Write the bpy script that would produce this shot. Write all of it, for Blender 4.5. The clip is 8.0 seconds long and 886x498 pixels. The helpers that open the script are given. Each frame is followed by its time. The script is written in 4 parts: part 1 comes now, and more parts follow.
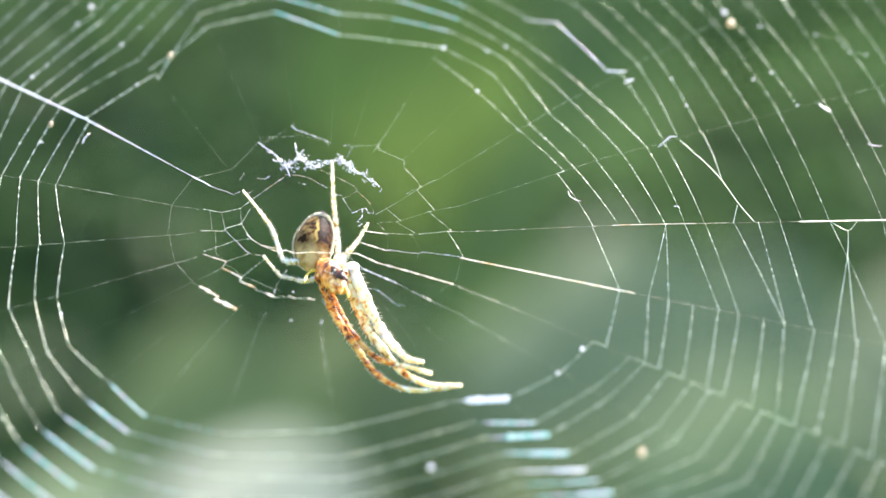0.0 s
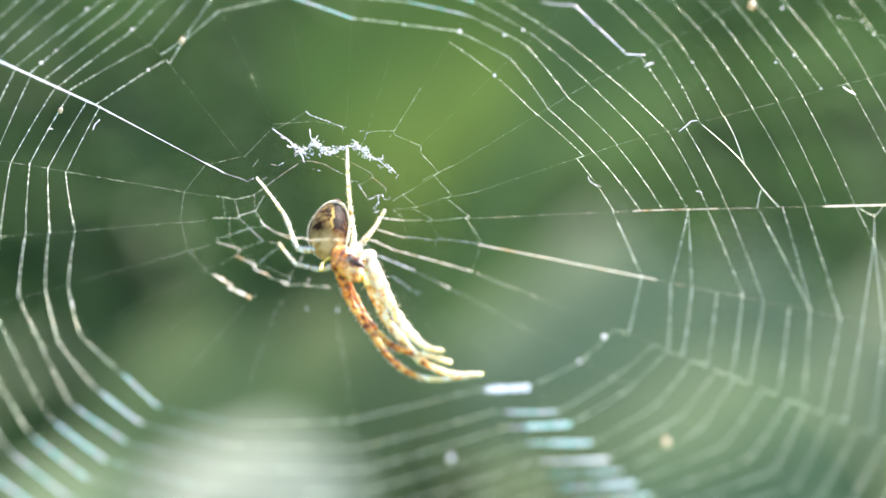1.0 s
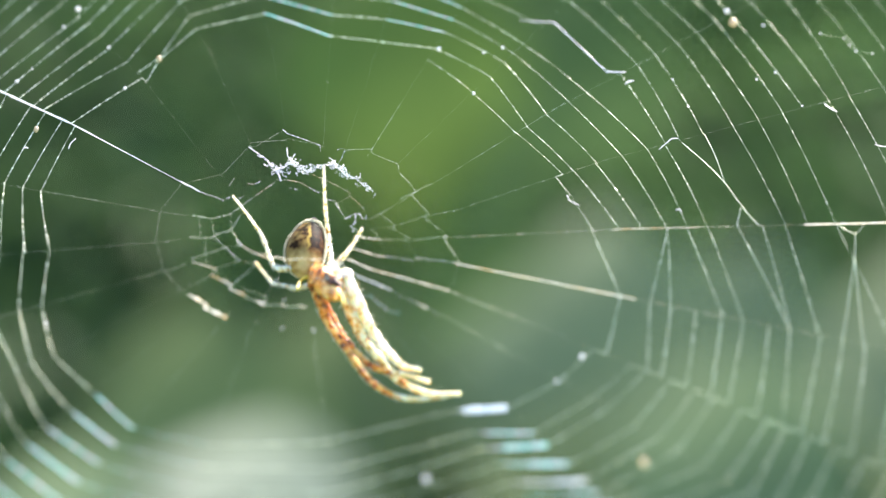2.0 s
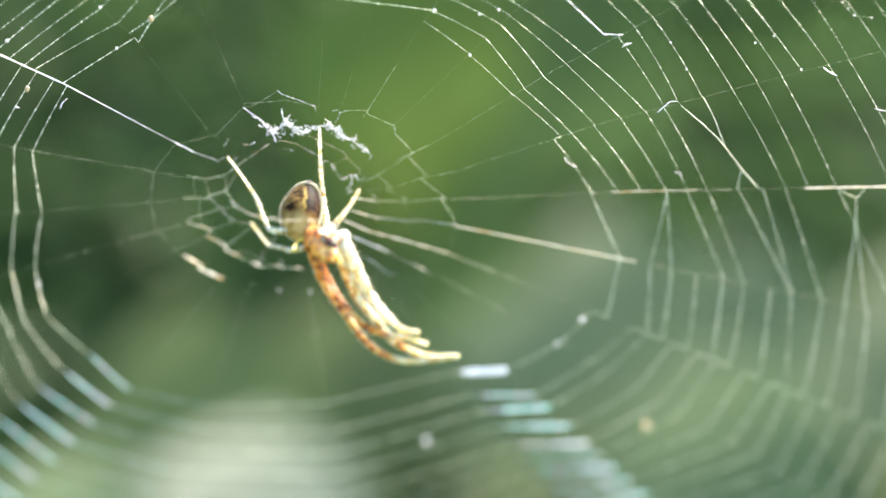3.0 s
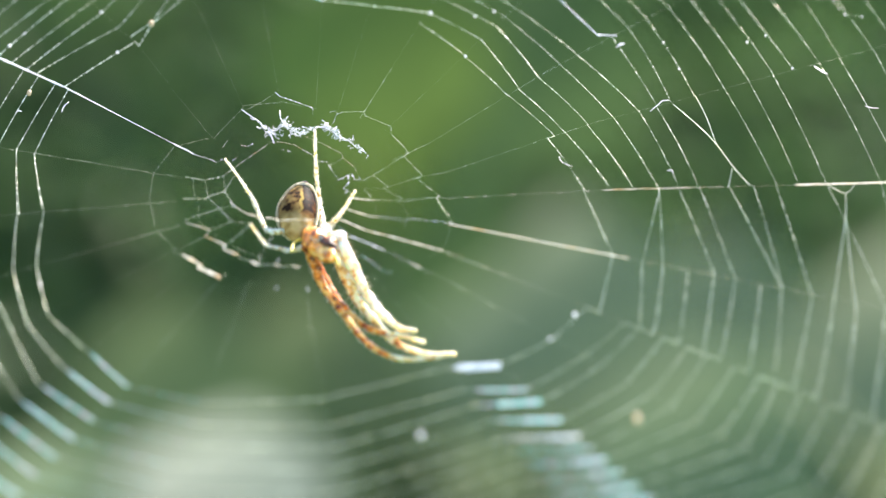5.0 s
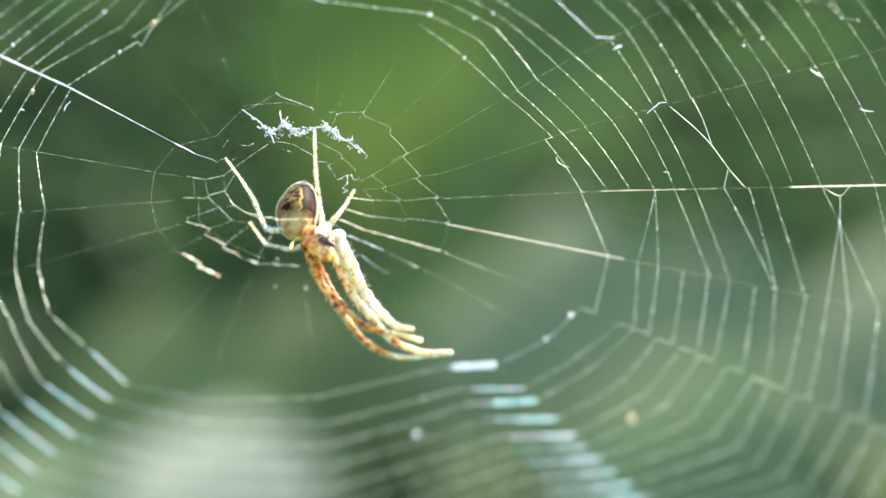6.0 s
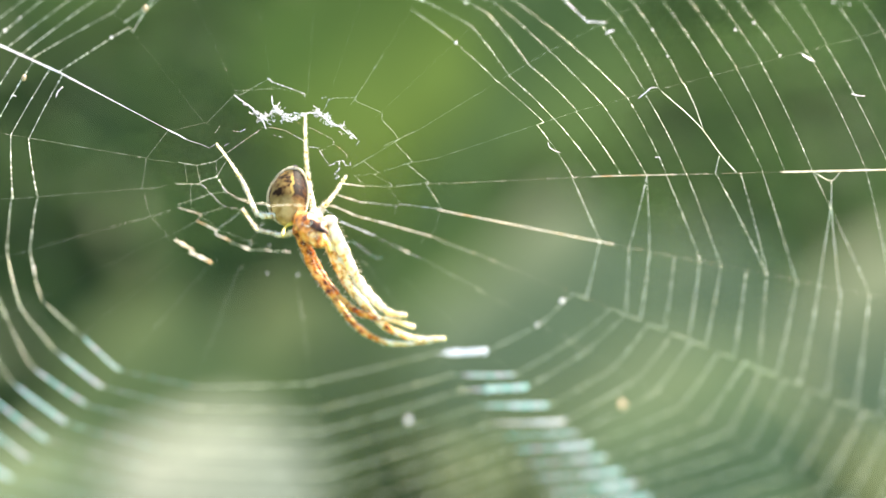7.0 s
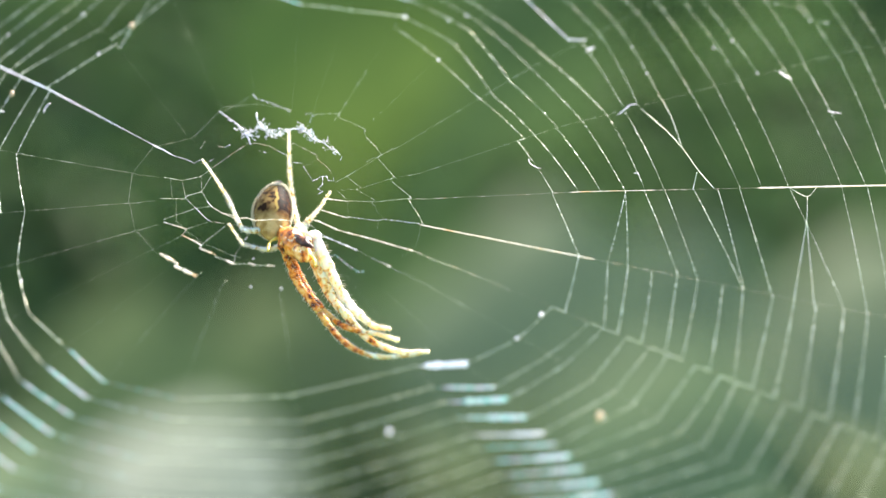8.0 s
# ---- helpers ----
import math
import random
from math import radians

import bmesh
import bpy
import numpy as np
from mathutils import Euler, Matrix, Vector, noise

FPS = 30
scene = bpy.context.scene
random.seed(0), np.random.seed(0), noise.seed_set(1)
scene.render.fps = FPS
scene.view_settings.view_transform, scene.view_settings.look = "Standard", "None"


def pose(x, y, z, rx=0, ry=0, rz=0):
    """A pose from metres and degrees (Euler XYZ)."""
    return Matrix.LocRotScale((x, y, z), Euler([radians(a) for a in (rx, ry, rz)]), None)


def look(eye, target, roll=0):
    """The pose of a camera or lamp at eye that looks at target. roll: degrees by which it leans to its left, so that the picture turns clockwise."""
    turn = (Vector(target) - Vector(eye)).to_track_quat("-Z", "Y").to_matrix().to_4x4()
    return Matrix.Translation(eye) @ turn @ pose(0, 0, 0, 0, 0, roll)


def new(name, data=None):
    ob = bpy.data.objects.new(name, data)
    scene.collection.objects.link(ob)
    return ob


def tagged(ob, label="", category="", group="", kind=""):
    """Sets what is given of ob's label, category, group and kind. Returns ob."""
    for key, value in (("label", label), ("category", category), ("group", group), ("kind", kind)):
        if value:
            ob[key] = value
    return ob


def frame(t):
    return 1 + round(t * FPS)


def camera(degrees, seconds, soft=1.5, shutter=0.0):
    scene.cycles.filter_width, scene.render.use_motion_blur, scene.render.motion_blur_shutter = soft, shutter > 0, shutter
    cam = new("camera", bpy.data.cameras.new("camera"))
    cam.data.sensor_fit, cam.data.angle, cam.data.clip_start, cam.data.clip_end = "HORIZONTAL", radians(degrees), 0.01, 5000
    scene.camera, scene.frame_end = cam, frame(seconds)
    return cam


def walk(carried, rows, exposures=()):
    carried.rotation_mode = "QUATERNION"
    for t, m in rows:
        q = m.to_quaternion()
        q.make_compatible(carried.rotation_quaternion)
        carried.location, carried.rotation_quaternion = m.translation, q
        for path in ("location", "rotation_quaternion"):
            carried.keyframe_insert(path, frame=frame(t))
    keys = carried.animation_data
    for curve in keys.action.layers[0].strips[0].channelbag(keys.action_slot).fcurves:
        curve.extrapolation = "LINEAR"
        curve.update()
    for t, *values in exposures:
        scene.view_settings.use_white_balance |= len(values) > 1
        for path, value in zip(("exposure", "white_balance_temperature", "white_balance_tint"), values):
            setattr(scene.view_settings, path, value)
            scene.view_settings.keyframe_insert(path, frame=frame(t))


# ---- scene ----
MM = 0.001
HUB = Vector((-0.00859, 0.00136, 1.10136))
WEB = Matrix.Translation(HUB) @ pose(0, 0, 0, 45, 0, 0)

# ---- camera: almost still, it drifts slowly to the right and down ----
cam = camera(18.18, 8.0, 1.4)
cam.data.dof.use_dof = True
cam.data.dof.focus_distance = 0.2028
cam.data.dof.aperture_fstop = 15.0
EYE = (0.0, -0.2, 1.1)
walk(cam, [(t, pose(*EYE, rx, 0, rz)) for t, rx, rz in (
    (0.0, 90.000, 0.000), (1.0, 89.860, -0.140), (1.7, 89.836, -0.187), (2.8, 89.766, -0.234), (4.2, 89.649, -0.491),
    (5.5, 89.602, -0.842), (6.5, 89.532, -0.889), (7.0, 89.474, -0.994), (8.0, 89.462, -1.462))],
     [(0.0, 2.13, 6500, 14), (0.9, 2.15, 6600, 13), (1.5, 1.97, 6600, 9), (2.8, 1.95, 6900, 8), (3.5, 2.1, 7400, 9), (4.0, 1.97, 6850, 12), (5.5, 1.86, 6700, 8),
      (6.0, 1.88, 6700, 7), (6.5, 1.9, 6750, 8), (7.0, 2.14, 7600, 10), (7.5, 2.01, 7050, 10), (8.0, 1.92, 6850, 10)])

# ---- light: sun high behind the web, to the right ----
SUN_WAY = Vector((0.42, 0.6, 0.8)).normalized()
world = bpy.data.worlds.new("sky")
scene.world = world
world.use_nodes = True
wt = world.node_tree
sky = wt.nodes.new("ShaderNodeTexSky")
sky.sky_type, sky.sun_disc = "NISHITA", False
sky.sun_elevation = math.asin(SUN_WAY.z)
sky.sun_rotation = math.atan2(SUN_WAY.x, SUN_WAY.y)
wt.links.new(sky.outputs[0], wt.nodes["Background"].inputs[0])
wt.nodes["Background"].inputs[1].default_value = 0.14
sun = new("sun", bpy.data.lights.new("sun", "SUN"))
sun.data.energy, sun.data.angle, sun.data.color = 5.0, radians(0.53), (1.0, 0.93, 0.82)
sun.matrix_world = look(SUN_WAY * 5 + Vector((0, 0, 1.1)), (0, 0, 1.1))


# ---- materials ----
def material(name):
    m = bpy.data.materials.new(name)
    m.use_nodes = True
    t = m.node_tree
    for n in list(t.nodes):
        t.nodes.remove(n)
    out = t.nodes.new("ShaderNodeOutputMaterial")
    return m, t, out


def node(t, kind, **inputs):
    n = t.nodes.new(kind)
    for k, v in inputs.items():
        n.inputs[k.replace("_", " ")].default_value = v
    return n


def ramp(t, fac, stops):
    r = t.nodes.new("ShaderNodeValToRGB")
    els = r.color_ramp.elements
    while len(els) < len(stops):
        els.new(0.5)
    for e, (p, c) in zip(els, stops):
        e.position, e.color = p, (*c, 1)
    t.links.new(fac, r.inputs[0])
    return r.outputs[0]


def noise_fac(t, scale, detail=3.0, coords="Object"):
    tc = t.nodes.new("ShaderNodeTexCoord")
    n = node(t, "ShaderNodeTexNoise", Scale=scale, Detail=detail)
    t.links.new(tc.outputs[coords], n.inputs["Vector"])
    return n.outputs["Fac"]


def mix(t, fac, a, b):
    m = t.nodes.new("ShaderNodeMixShader")
    m.inputs[0].default_value = fac
    t.links.new(a, m.inputs[1])
    t.links.new(b, m.inputs[2])
    return m.outputs[0]


def silk(name, stops, scale, rough, gloss=0.2):
    """Silk: lets light through, scatters it and glints."""
    m, t, out = material(name)
    col = ramp(t, noise_fac(t, scale), stops)
    tr, di, gl = node(t, "ShaderNodeBsdfTranslucent"), node(t, "ShaderNodeBsdfDiffuse"), node(t, "ShaderNodeBsdfGlossy", Roughness=rough)
    for n in (tr, di, gl):
        t.links.new(col, n.inputs["Color"])
    s = mix(t, 0.4, tr.outputs[0], di.outputs[0])
    t.links.new(mix(t, gloss, s, gl.outputs[0]), out.inputs[0])
    return m


def tissue(name, stops, scale, through_share, rough, gloss=0.12, bump=0.0):
    """Leaf or body skin: mottled, partly let through by light, with a sheen."""
    m, t, out = material(name)
    fac = noise_fac(t, scale, 4.0)
    col = ramp(t, fac, stops)
    info = t.nodes.new("ShaderNodeObjectInfo")
    hue = node(t, "ShaderNodeHueSaturation")
    mr = node(t, "ShaderNodeMapRange", To_Min=0.85, To_Max=1.15)
    t.links.new(info.outputs["Random"], mr.inputs[0])
    t.links.new(mr.outputs[0], hue.inputs["Value"])
    t.links.new(col, hue.inputs["Color"])
    col = hue.outputs[0]
    tr, di = node(t, "ShaderNodeBsdfTranslucent"), node(t, "ShaderNodeBsdfDiffuse")
    gl = node(t, "ShaderNodeBsdfGlossy", Roughness=rough)
    t.links.new(col, tr.inputs["Color"])
    t.links.new(col, di.inputs["Color"])
    if bump:
        b = node(t, "ShaderNodeBump", Strength=bump, Distance=0.0001)
        t.links.new(fac, b.inputs["Height"])
        for n in (tr, di, gl):
            t.links.new(b.outputs[0], n.inputs["Normal"])
    s = mix(t, through_share, di.outputs[0], tr.outputs[0])
    t.links.new(mix(t, gloss, s, gl.outputs[0]), out.inputs[0])
    return m


def flesh(name, stops, scale, depth, rough=0.4, bump=0.45):
    """Thin spider skin: mottled, and lit through from behind."""
    m, t, out = material(name)
    fac = noise_fac(t, scale, 3.0)
    p = node(t, "ShaderNodeBsdfPrincipled", Roughness=rough, Subsurface_Weight=1.0, Subsurface_Scale=depth, Specular_IOR_Level=0.45)
    p.inputs["Subsurface Radius"].default_value = (1.0, 0.75, 0.45)
    t.links.new(ramp(t, fac, stops), p.inputs["Base Color"])
    b = node(t, "ShaderNodeBump", Strength=bump, Distance=0.0001)
    t.links.new(noise_fac(t, scale * 4, 3.0), b.inputs["Height"])
    t.links.new(b.outputs[0], p.inputs["Normal"])
    t.links.new(p.outputs[0], out.inputs[0])
    return m


WHITE = (0.86, 0.92, 0.81)
SILK = silk("silk", [(0.3, (0.74, 0.86, 0.7)), (0.5, WHITE), (0.7, (0.9, 0.92, 0.74))], 300, 0.3)
# orange-white tone of threads that glint in the sun is put into this colour
SILK_WARM = silk("warm_silk", [(0.34, (0.96, 0.76, 0.52)), (0.43, (0.97, 0.91, 0.8)), (0.65, (0.96, 0.94, 0.88))], 900, 0.25, 0.2)
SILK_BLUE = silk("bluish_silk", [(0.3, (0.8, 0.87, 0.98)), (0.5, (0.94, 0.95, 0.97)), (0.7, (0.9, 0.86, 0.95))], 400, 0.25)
# rainbow of the sun's glints, painted in as cyan, white and pink noise
SILK_RAINBOW_GLINT = silk("painted_rainbow_glint", [(0.34, (0.22, 0.62, 0.62)), (0.44, (0.48, 0.82, 0.8)), (0.52, (0.85, 0.9, 0.91)), (0.6, (0.82, 0.64, 0.8)), (0.68, (0.3, 0.68, 0.72))], 2600, 0.3)
DEBRIS_WHITE = silk("pale_fluff", [(0.3, (0.8, 0.82, 0.9)), (0.7, (0.95, 0.93, 0.9))], 900, 0.35)
DEBRIS_TAN = tissue("tan_seed", [(0.35, (0.55, 0.38, 0.2)), (0.6, (0.8, 0.68, 0.45))], 1500, 0.5, 0.4)
LEG = flesh("leg_skin", [(0.37, (0.2, 0.055, 0.008)), (0.42, (0.66, 0.3, 0.05)), (0.48, (0.94, 0.58, 0.18)), (0.58, (0.98, 0.82, 0.54))], 2100, 0.0009, 0.42, 0.7)
# near-white: the sun's glare on the outer leg is painted into the skin
LEG_SUNLIT = flesh("sunlit_leg_skin", [(0.3, (0.5, 0.22, 0.05)), (0.36, (0.88, 0.62, 0.34)), (0.43, (0.98, 0.85, 0.66)), (0.6, (0.99, 0.92, 0.82))], 1500, 0.002, 0.4, 0.7)
LEG_ORANGE = flesh("orange_leg_skin", [(0.37, (0.09, 0.022, 0.004)), (0.43, (0.46, 0.12, 0.01)), (0.54, (0.8, 0.29, 0.024)), (0.66, (0.95, 0.6, 0.2))], 2500, 0.0008, 0.45, 0.7)
JOINT = flesh("joint_skin", [(0.35, (0.4, 0.14, 0.02)), (0.6, (0.85, 0.5, 0.12))], 1800, 0.0006)
THORAX = flesh("thorax_skin", [(0.36, (0.05, 0.012, 0.003)), (0.43, (0.44, 0.12, 0.01)), (0.55, (0.8, 0.3, 0.028)), (0.7, (0.95, 0.58, 0.2))], 1500, 0.0011, 0.38)
PALP = flesh("palp_skin", [(0.35, (0.35, 0.25, 0.03)), (0.6, (0.7, 0.56, 0.12))], 1500, 0.0006)
FANG = flesh("jaw_skin", [(0.37, (0.2, 0.045, 0.006)), (0.45, (0.78, 0.27, 0.025)), (0.62, (0.95, 0.58, 0.2))], 1600, 0.001, 0.3)
STERNUM = flesh("sternum_skin", [(0.4, (0.025, 0.008, 0.006)), (0.55, (0.1, 0.025, 0.012)), (0.7, (0.4, 0.13, 0.03))], 1200, 0.0004, 0.5)
# whitish stops carry the strong sunlight on the hind legs
LEG_HIND = flesh("hind_leg_skin", [(0.35, (0.4, 0.18, 0.04)), (0.42, (0.86, 0.6, 0.3)), (0.5, (0.98, 0.84, 0.58)), (0.6, (0.99, 0.92, 0.74))], 2200, 0.0018, 0.45, 0.9)
LEG_TIP = flesh("leg_tip_skin", [(0.36, (0.7, 0.34, 0.1)), (0.46, (0.97, 0.7, 0.38)), (0.62, (0.99, 0.86, 0.65))], 1700, 0.001, 0.42, 0.6)
BRISTLE = silk("bristle", [(0.3, (0.8, 0.75, 0.6)), (0.7, (0.92, 0.9, 0.8))], 900, 0.4)


def abdomen_skin():
    m, t, out = material("abdomen_skin")
    spots = ramp(t, noise_fac(t, 1500, 2.0), [(0.34, (0.022, 0.011, 0.005)), (0.42, (0.1, 0.054, 0.017)), (0.5, (0.165, 0.104, 0.034)), (0.7, (0.235, 0.158, 0.056))])
    flank = ramp(t, noise_fac(t, 1600, 3.0), [(0.42, (0.004, 0.002, 0.002)), (0.55, (0.018, 0.005, 0.003)), (0.68, (0.1, 0.04, 0.012))])
    tc, sep = t.nodes.new("ShaderNodeTexCoord"), t.nodes.new("ShaderNodeSeparateXYZ")
    t.links.new(tc.outputs["Object"], sep.inputs[0])
    # pale back, a yellow streak, then a dark flank; the border wavers
    wob = node(t, "ShaderNodeMath")
    wob.operation = "MULTIPLY_ADD"
    wob.inputs[1].default_value = 0.0009
    t.links.new(noise_fac(t, 700, 2.0), wob.inputs[0])
    t.links.new(sep.outputs["X"], wob.inputs[2])
    across = node(t, "ShaderNodeMapRange", From_Min=-0.003, From_Max=0.002)
    t.links.new(wob.outputs[0], across.inputs[0])
    streak = ramp(t, across.outputs[0], [(0.52, (0, 0, 0)), (0.533, (1, 1, 1)), (0.555, (1, 1, 1)), (0.57, (0, 0, 0))])
    dark = ramp(t, across.outputs[0], [(0.555, (0, 0, 0)), (0.575, (1, 1, 1))])
    yellow = t.nodes.new("ShaderNodeRGB")
    yellow.outputs[0].default_value = (0.33, 0.23, 0.06, 1)
    # streak and flank reach only over the hind half
    hind = node(t, "ShaderNodeMapRange", From_Min=0.0007, From_Max=0.0012)
    t.links.new(sep.outputs["Y"], hind.inputs[0])
    brown = ramp(t, noise_fac(t, 1300, 3.0), [(0.35, (0.05, 0.018, 0.006)), (0.5, (0.2, 0.09, 0.025)), (0.65, (0.36, 0.22, 0.09))])
    flank_mix = t.nodes.new("ShaderNodeMix")
    flank_mix.data_type = "RGBA"
    t.links.new(hind.outputs[0], flank_mix.inputs[0])
    t.links.new(brown, flank_mix.inputs[6])
    t.links.new(flank, flank_mix.inputs[7])
    flank = flank_mix.outputs[2]
    cut = node(t, "ShaderNodeMath")
    cut.operation = "MULTIPLY"
    t.links.new(streak, cut.inputs[0])
    t.links.new(hind.outputs[0], cut.inputs[1])
    tip = node(t, "ShaderNodeMapRange", From_Min=0.0036, From_Max=0.003)
    t.links.new(sep.outputs["Y"], tip.inputs[0])
    cut_tip = node(t, "ShaderNodeMath")
    cut_tip.operation = "MULTIPLY"
    t.links.new(cut.outputs[0], cut_tip.inputs[0])
    t.links.new(tip.outputs[0], cut_tip.inputs[1])
    streak = cut_tip.outputs[0]
    last = spots
    for fac, col in ((dark, flank), (streak, yellow.outputs[0])):
        mc = t.nodes.new("ShaderNodeMix")
        mc.data_type = "RGBA"
        t.links.new(fac, mc.inputs[0])
        t.links.new(last, mc.inputs[6])
        t.links.new(col, mc.inputs[7])
        last = mc.outputs[2]
    # straw-coloured towards the waist
    waist = node(t, "ShaderNodeMapRange", From_Min=0.0009, From_Max=0.0001)
    t.links.new(sep.outputs["Y"], waist.inputs[0])
    straw = t.nodes.new("ShaderNodeMix")
    straw.data_type = "RGBA"
    t.links.new(waist.outputs[0], straw.inputs[0])
    t.links.new(last, straw.inputs[6])
    t.links.new(ramp(t, noise_fac(t, 1500, 3.0), [(0.35, (0.3, 0.19, 0.06)), (0.6, (0.55, 0.4, 0.17))]), straw.inputs[7])
    last = straw.outputs[2]
    p = node(t, "ShaderNodeBsdfPrincipled", Roughness=0.6, Subsurface_Weight=0.8, Subsurface_Scale=0.0006, Specular_IOR_Level=0.03, Sheen_Weight=0.3, Sheen_Roughness=0.15)
    p.inputs["Subsurface Radius"].default_value = (1.0, 0.8, 0.5)
    t.links.new(last, p.inputs["Base Color"])
    t.links.new(p.outputs[0], out.inputs[0])
    return m


ABDOMEN = abdomen_skin()
LEAF_DARK = tissue("dark_leaf", [(0.35, (0.059, 0.12, 0.042)), (0.65, (0.092, 0.17, 0.062))], 3, 0.55, 0.5, 0.02)
LEAF_LIME = tissue("yellow_green_leaf", [(0.35, (0.086, 0.138, 0.032)), (0.65, (0.13, 0.196, 0.046))], 30, 0.5, 0.6, 0.006)
LEAF_MID = tissue("mid_green_leaf", [(0.35, (0.126, 0.19, 0.088)), (0.65, (0.182, 0.258, 0.124))], 25, 0.45, 0.5, 0.015)
LEAF_GREEN = tissue("deep_green_leaf", [(0.35, (0.078, 0.13, 0.04)), (0.65, (0.112, 0.178, 0.058))], 25, 0.45, 0.5, 0.01)
LEAF_DULL = tissue("dull_green_leaf", [(0.35, (0.11, 0.15, 0.056)), (0.65, (0.148, 0.196, 0.074))], 25, 0.45, 0.5, 0.012)
LEAF_GREY = tissue("grey_green_leaf", [(0.35, (0.15, 0.2, 0.1)), (0.65, (0.205, 0.262, 0.135))], 25, 0.4, 0.5, 0.02)
# pale colour stands in for the sun's sheen on the leaves
LEAF_PALE = tissue("sheen_pale_leaf", [(0.35, (0.158, 0.195, 0.145)), (0.65, (0.218, 0.26, 0.195))], 30, 0.35, 0.5, 0.04)
STEM = tissue("green_stem", [(0.35, (0.08, 0.1, 0.03)), (0.65, (0.16, 0.16, 0.06))], 60, 0.1, 0.5)
BARK = tissue("bark", [(0.35, (0.05, 0.035, 0.02)), (0.65, (0.12, 0.09, 0.06))], 40, 0.0, 0.7, 0.04)
GROUND = tissue("grassy_ground", [(0.35, (0.03, 0.05, 0.015)), (0.5, (0.06, 0.09, 0.03)), (0.7, (0.09, 0.08, 0.04))], 3, 0.0, 0.8, 0.02)


# ---- mesh helpers ----
class Shape:
    def __init__(self):
        self.v, self.f = [], []

    def add(self, verts, faces):
        k = len(self.v)
        self.v += [tuple(p) for p in verts]
        self.f += [tuple(k + i for i in f) for f in faces]


def tube(sh, pts, radii, sides=6):
    """A tube along pts with a radius at each point, closed at both ends."""
    pts = [Vector(p) for p in pts]
    n = len(pts)
    side = None
    verts, faces = [], []
    for i, p in enumerate(pts):
        way = (pts[min(i + 1, n - 1)] - pts[max(i - 1, 0)]).normalized()
        if side is None:
            side = way.cross(Vector((0.3, 0.2, 0.93))).normalized()
        side = (side - way * side.dot(way)).normalized()
        other = way.cross(side)
        for k in range(sides):
            a = 2 * math.pi * k / sides
            verts.append(p + (side * math.cos(a) + other * math.sin(a)) * radii[i])
    for i in range(n - 1):
        for k in range(sides):
            a, b = i * sides + k, i * sides + (k + 1) % sides
            faces.append((a, b, b + sides, a + sides))
    faces.append(tuple(range(sides))[::-1])
    faces.append(tuple((n - 1) * sides + k for k in range(sides)))
    sh.add(verts, faces)


def smooth_line(pts, per=6):
    """Catmull-Rom line through pts."""
    pts = [Vector(p) for p in pts]
    q = [2 * pts[0] - pts[1], *pts, 2 * pts[-1] - pts[-2]]
    line = []
    for i in range(1, len(q) - 2):
        for k in range(per):
            t = k / per
            a, b, c, d = q[i - 1:i + 3]
            line.append(0.5 * (2 * b + (c - a) * t + (2 * a - 5 * b + 4 * c - d) * t * t + (3 * b - a - 3 * c + d) * t ** 3))
    line.append(pts[-1])
    return line


def egg(sh, axis_a, axis_b, profile, wide=1.0, sides=28, steps=22, flat_way=(1, 0, 0)):
    """A body of rotation from axis_a to axis_b; profile(t) gives its radius."""
    a, b = Vector(axis_a), Vector(axis_b)
    way = (b - a).normalized()
    s = Vector(flat_way)
    s = (s - way * s.dot(way)).normalized()
    o = way.cross(s)
    verts, faces = [], []
    for i in range(steps + 1):
        t = i / steps
        r = max(profile(t), 1e-4)
        for k in range(sides):
            u = 2 * math.pi * k / sides
            verts.append(a + (b - a) * t + s * (math.cos(u) * r * wide) + o * (math.sin(u) * r))
    for i in range(steps):
        for k in range(sides):
            p, q = i * sides + k, i * sides + (k + 1) % sides
            faces.append((p, q, q + sides, p + sides))
    faces.append(tuple(range(sides))[::-1])
    faces.append(tuple(steps * sides + k for k in range(sides)))
    sh.add(verts, faces)


def part(name, sh, mat, parent=None, label="", unit=MM):
    me = bpy.data.meshes.new(name)
    me.from_pydata([tuple(c * unit for c in p) for p in sh.v], [], sh.f)
    me.materials.append(mat)
    me.polygons.foreach_set("use_smooth", [True] * len(me.polygons))
    me.update()
    ob = new(name, me)
    ob.parent = parent
    return tagged(ob, label)


SWAYING = []


def on_web(ob, local=Matrix()):
    """Stands a thing in the web's space and lets it sway with the web."""
    ob.matrix_basis = WEB @ local
    SWAYING.append((ob, WEB @ local))
    return ob


# ---- ground ----
def ground():
    sh = Shape()
    n, size = 40, 400.0
    pts = [(-size + 2 * size * i / n, -size + 2 * size * j / n) for j in range(n + 1) for i in range(n + 1)]
    verts = [(x, y, 0.02 * math.sin(x * 0.3) * math.cos(y * 0.23)) for x, y in pts]
    sh.add(verts, [(j * (n + 1) + i, j * (n + 1) + i + 1, (j + 1) * (n + 1) + i + 1, (j + 1) * (n + 1) + i) for j in range(n) for i in range(n)])
    tagged(part("ground", sh, GROUND, unit=1.0), "dark grassy ground under the plants", "ground", kind="structure")


ground()


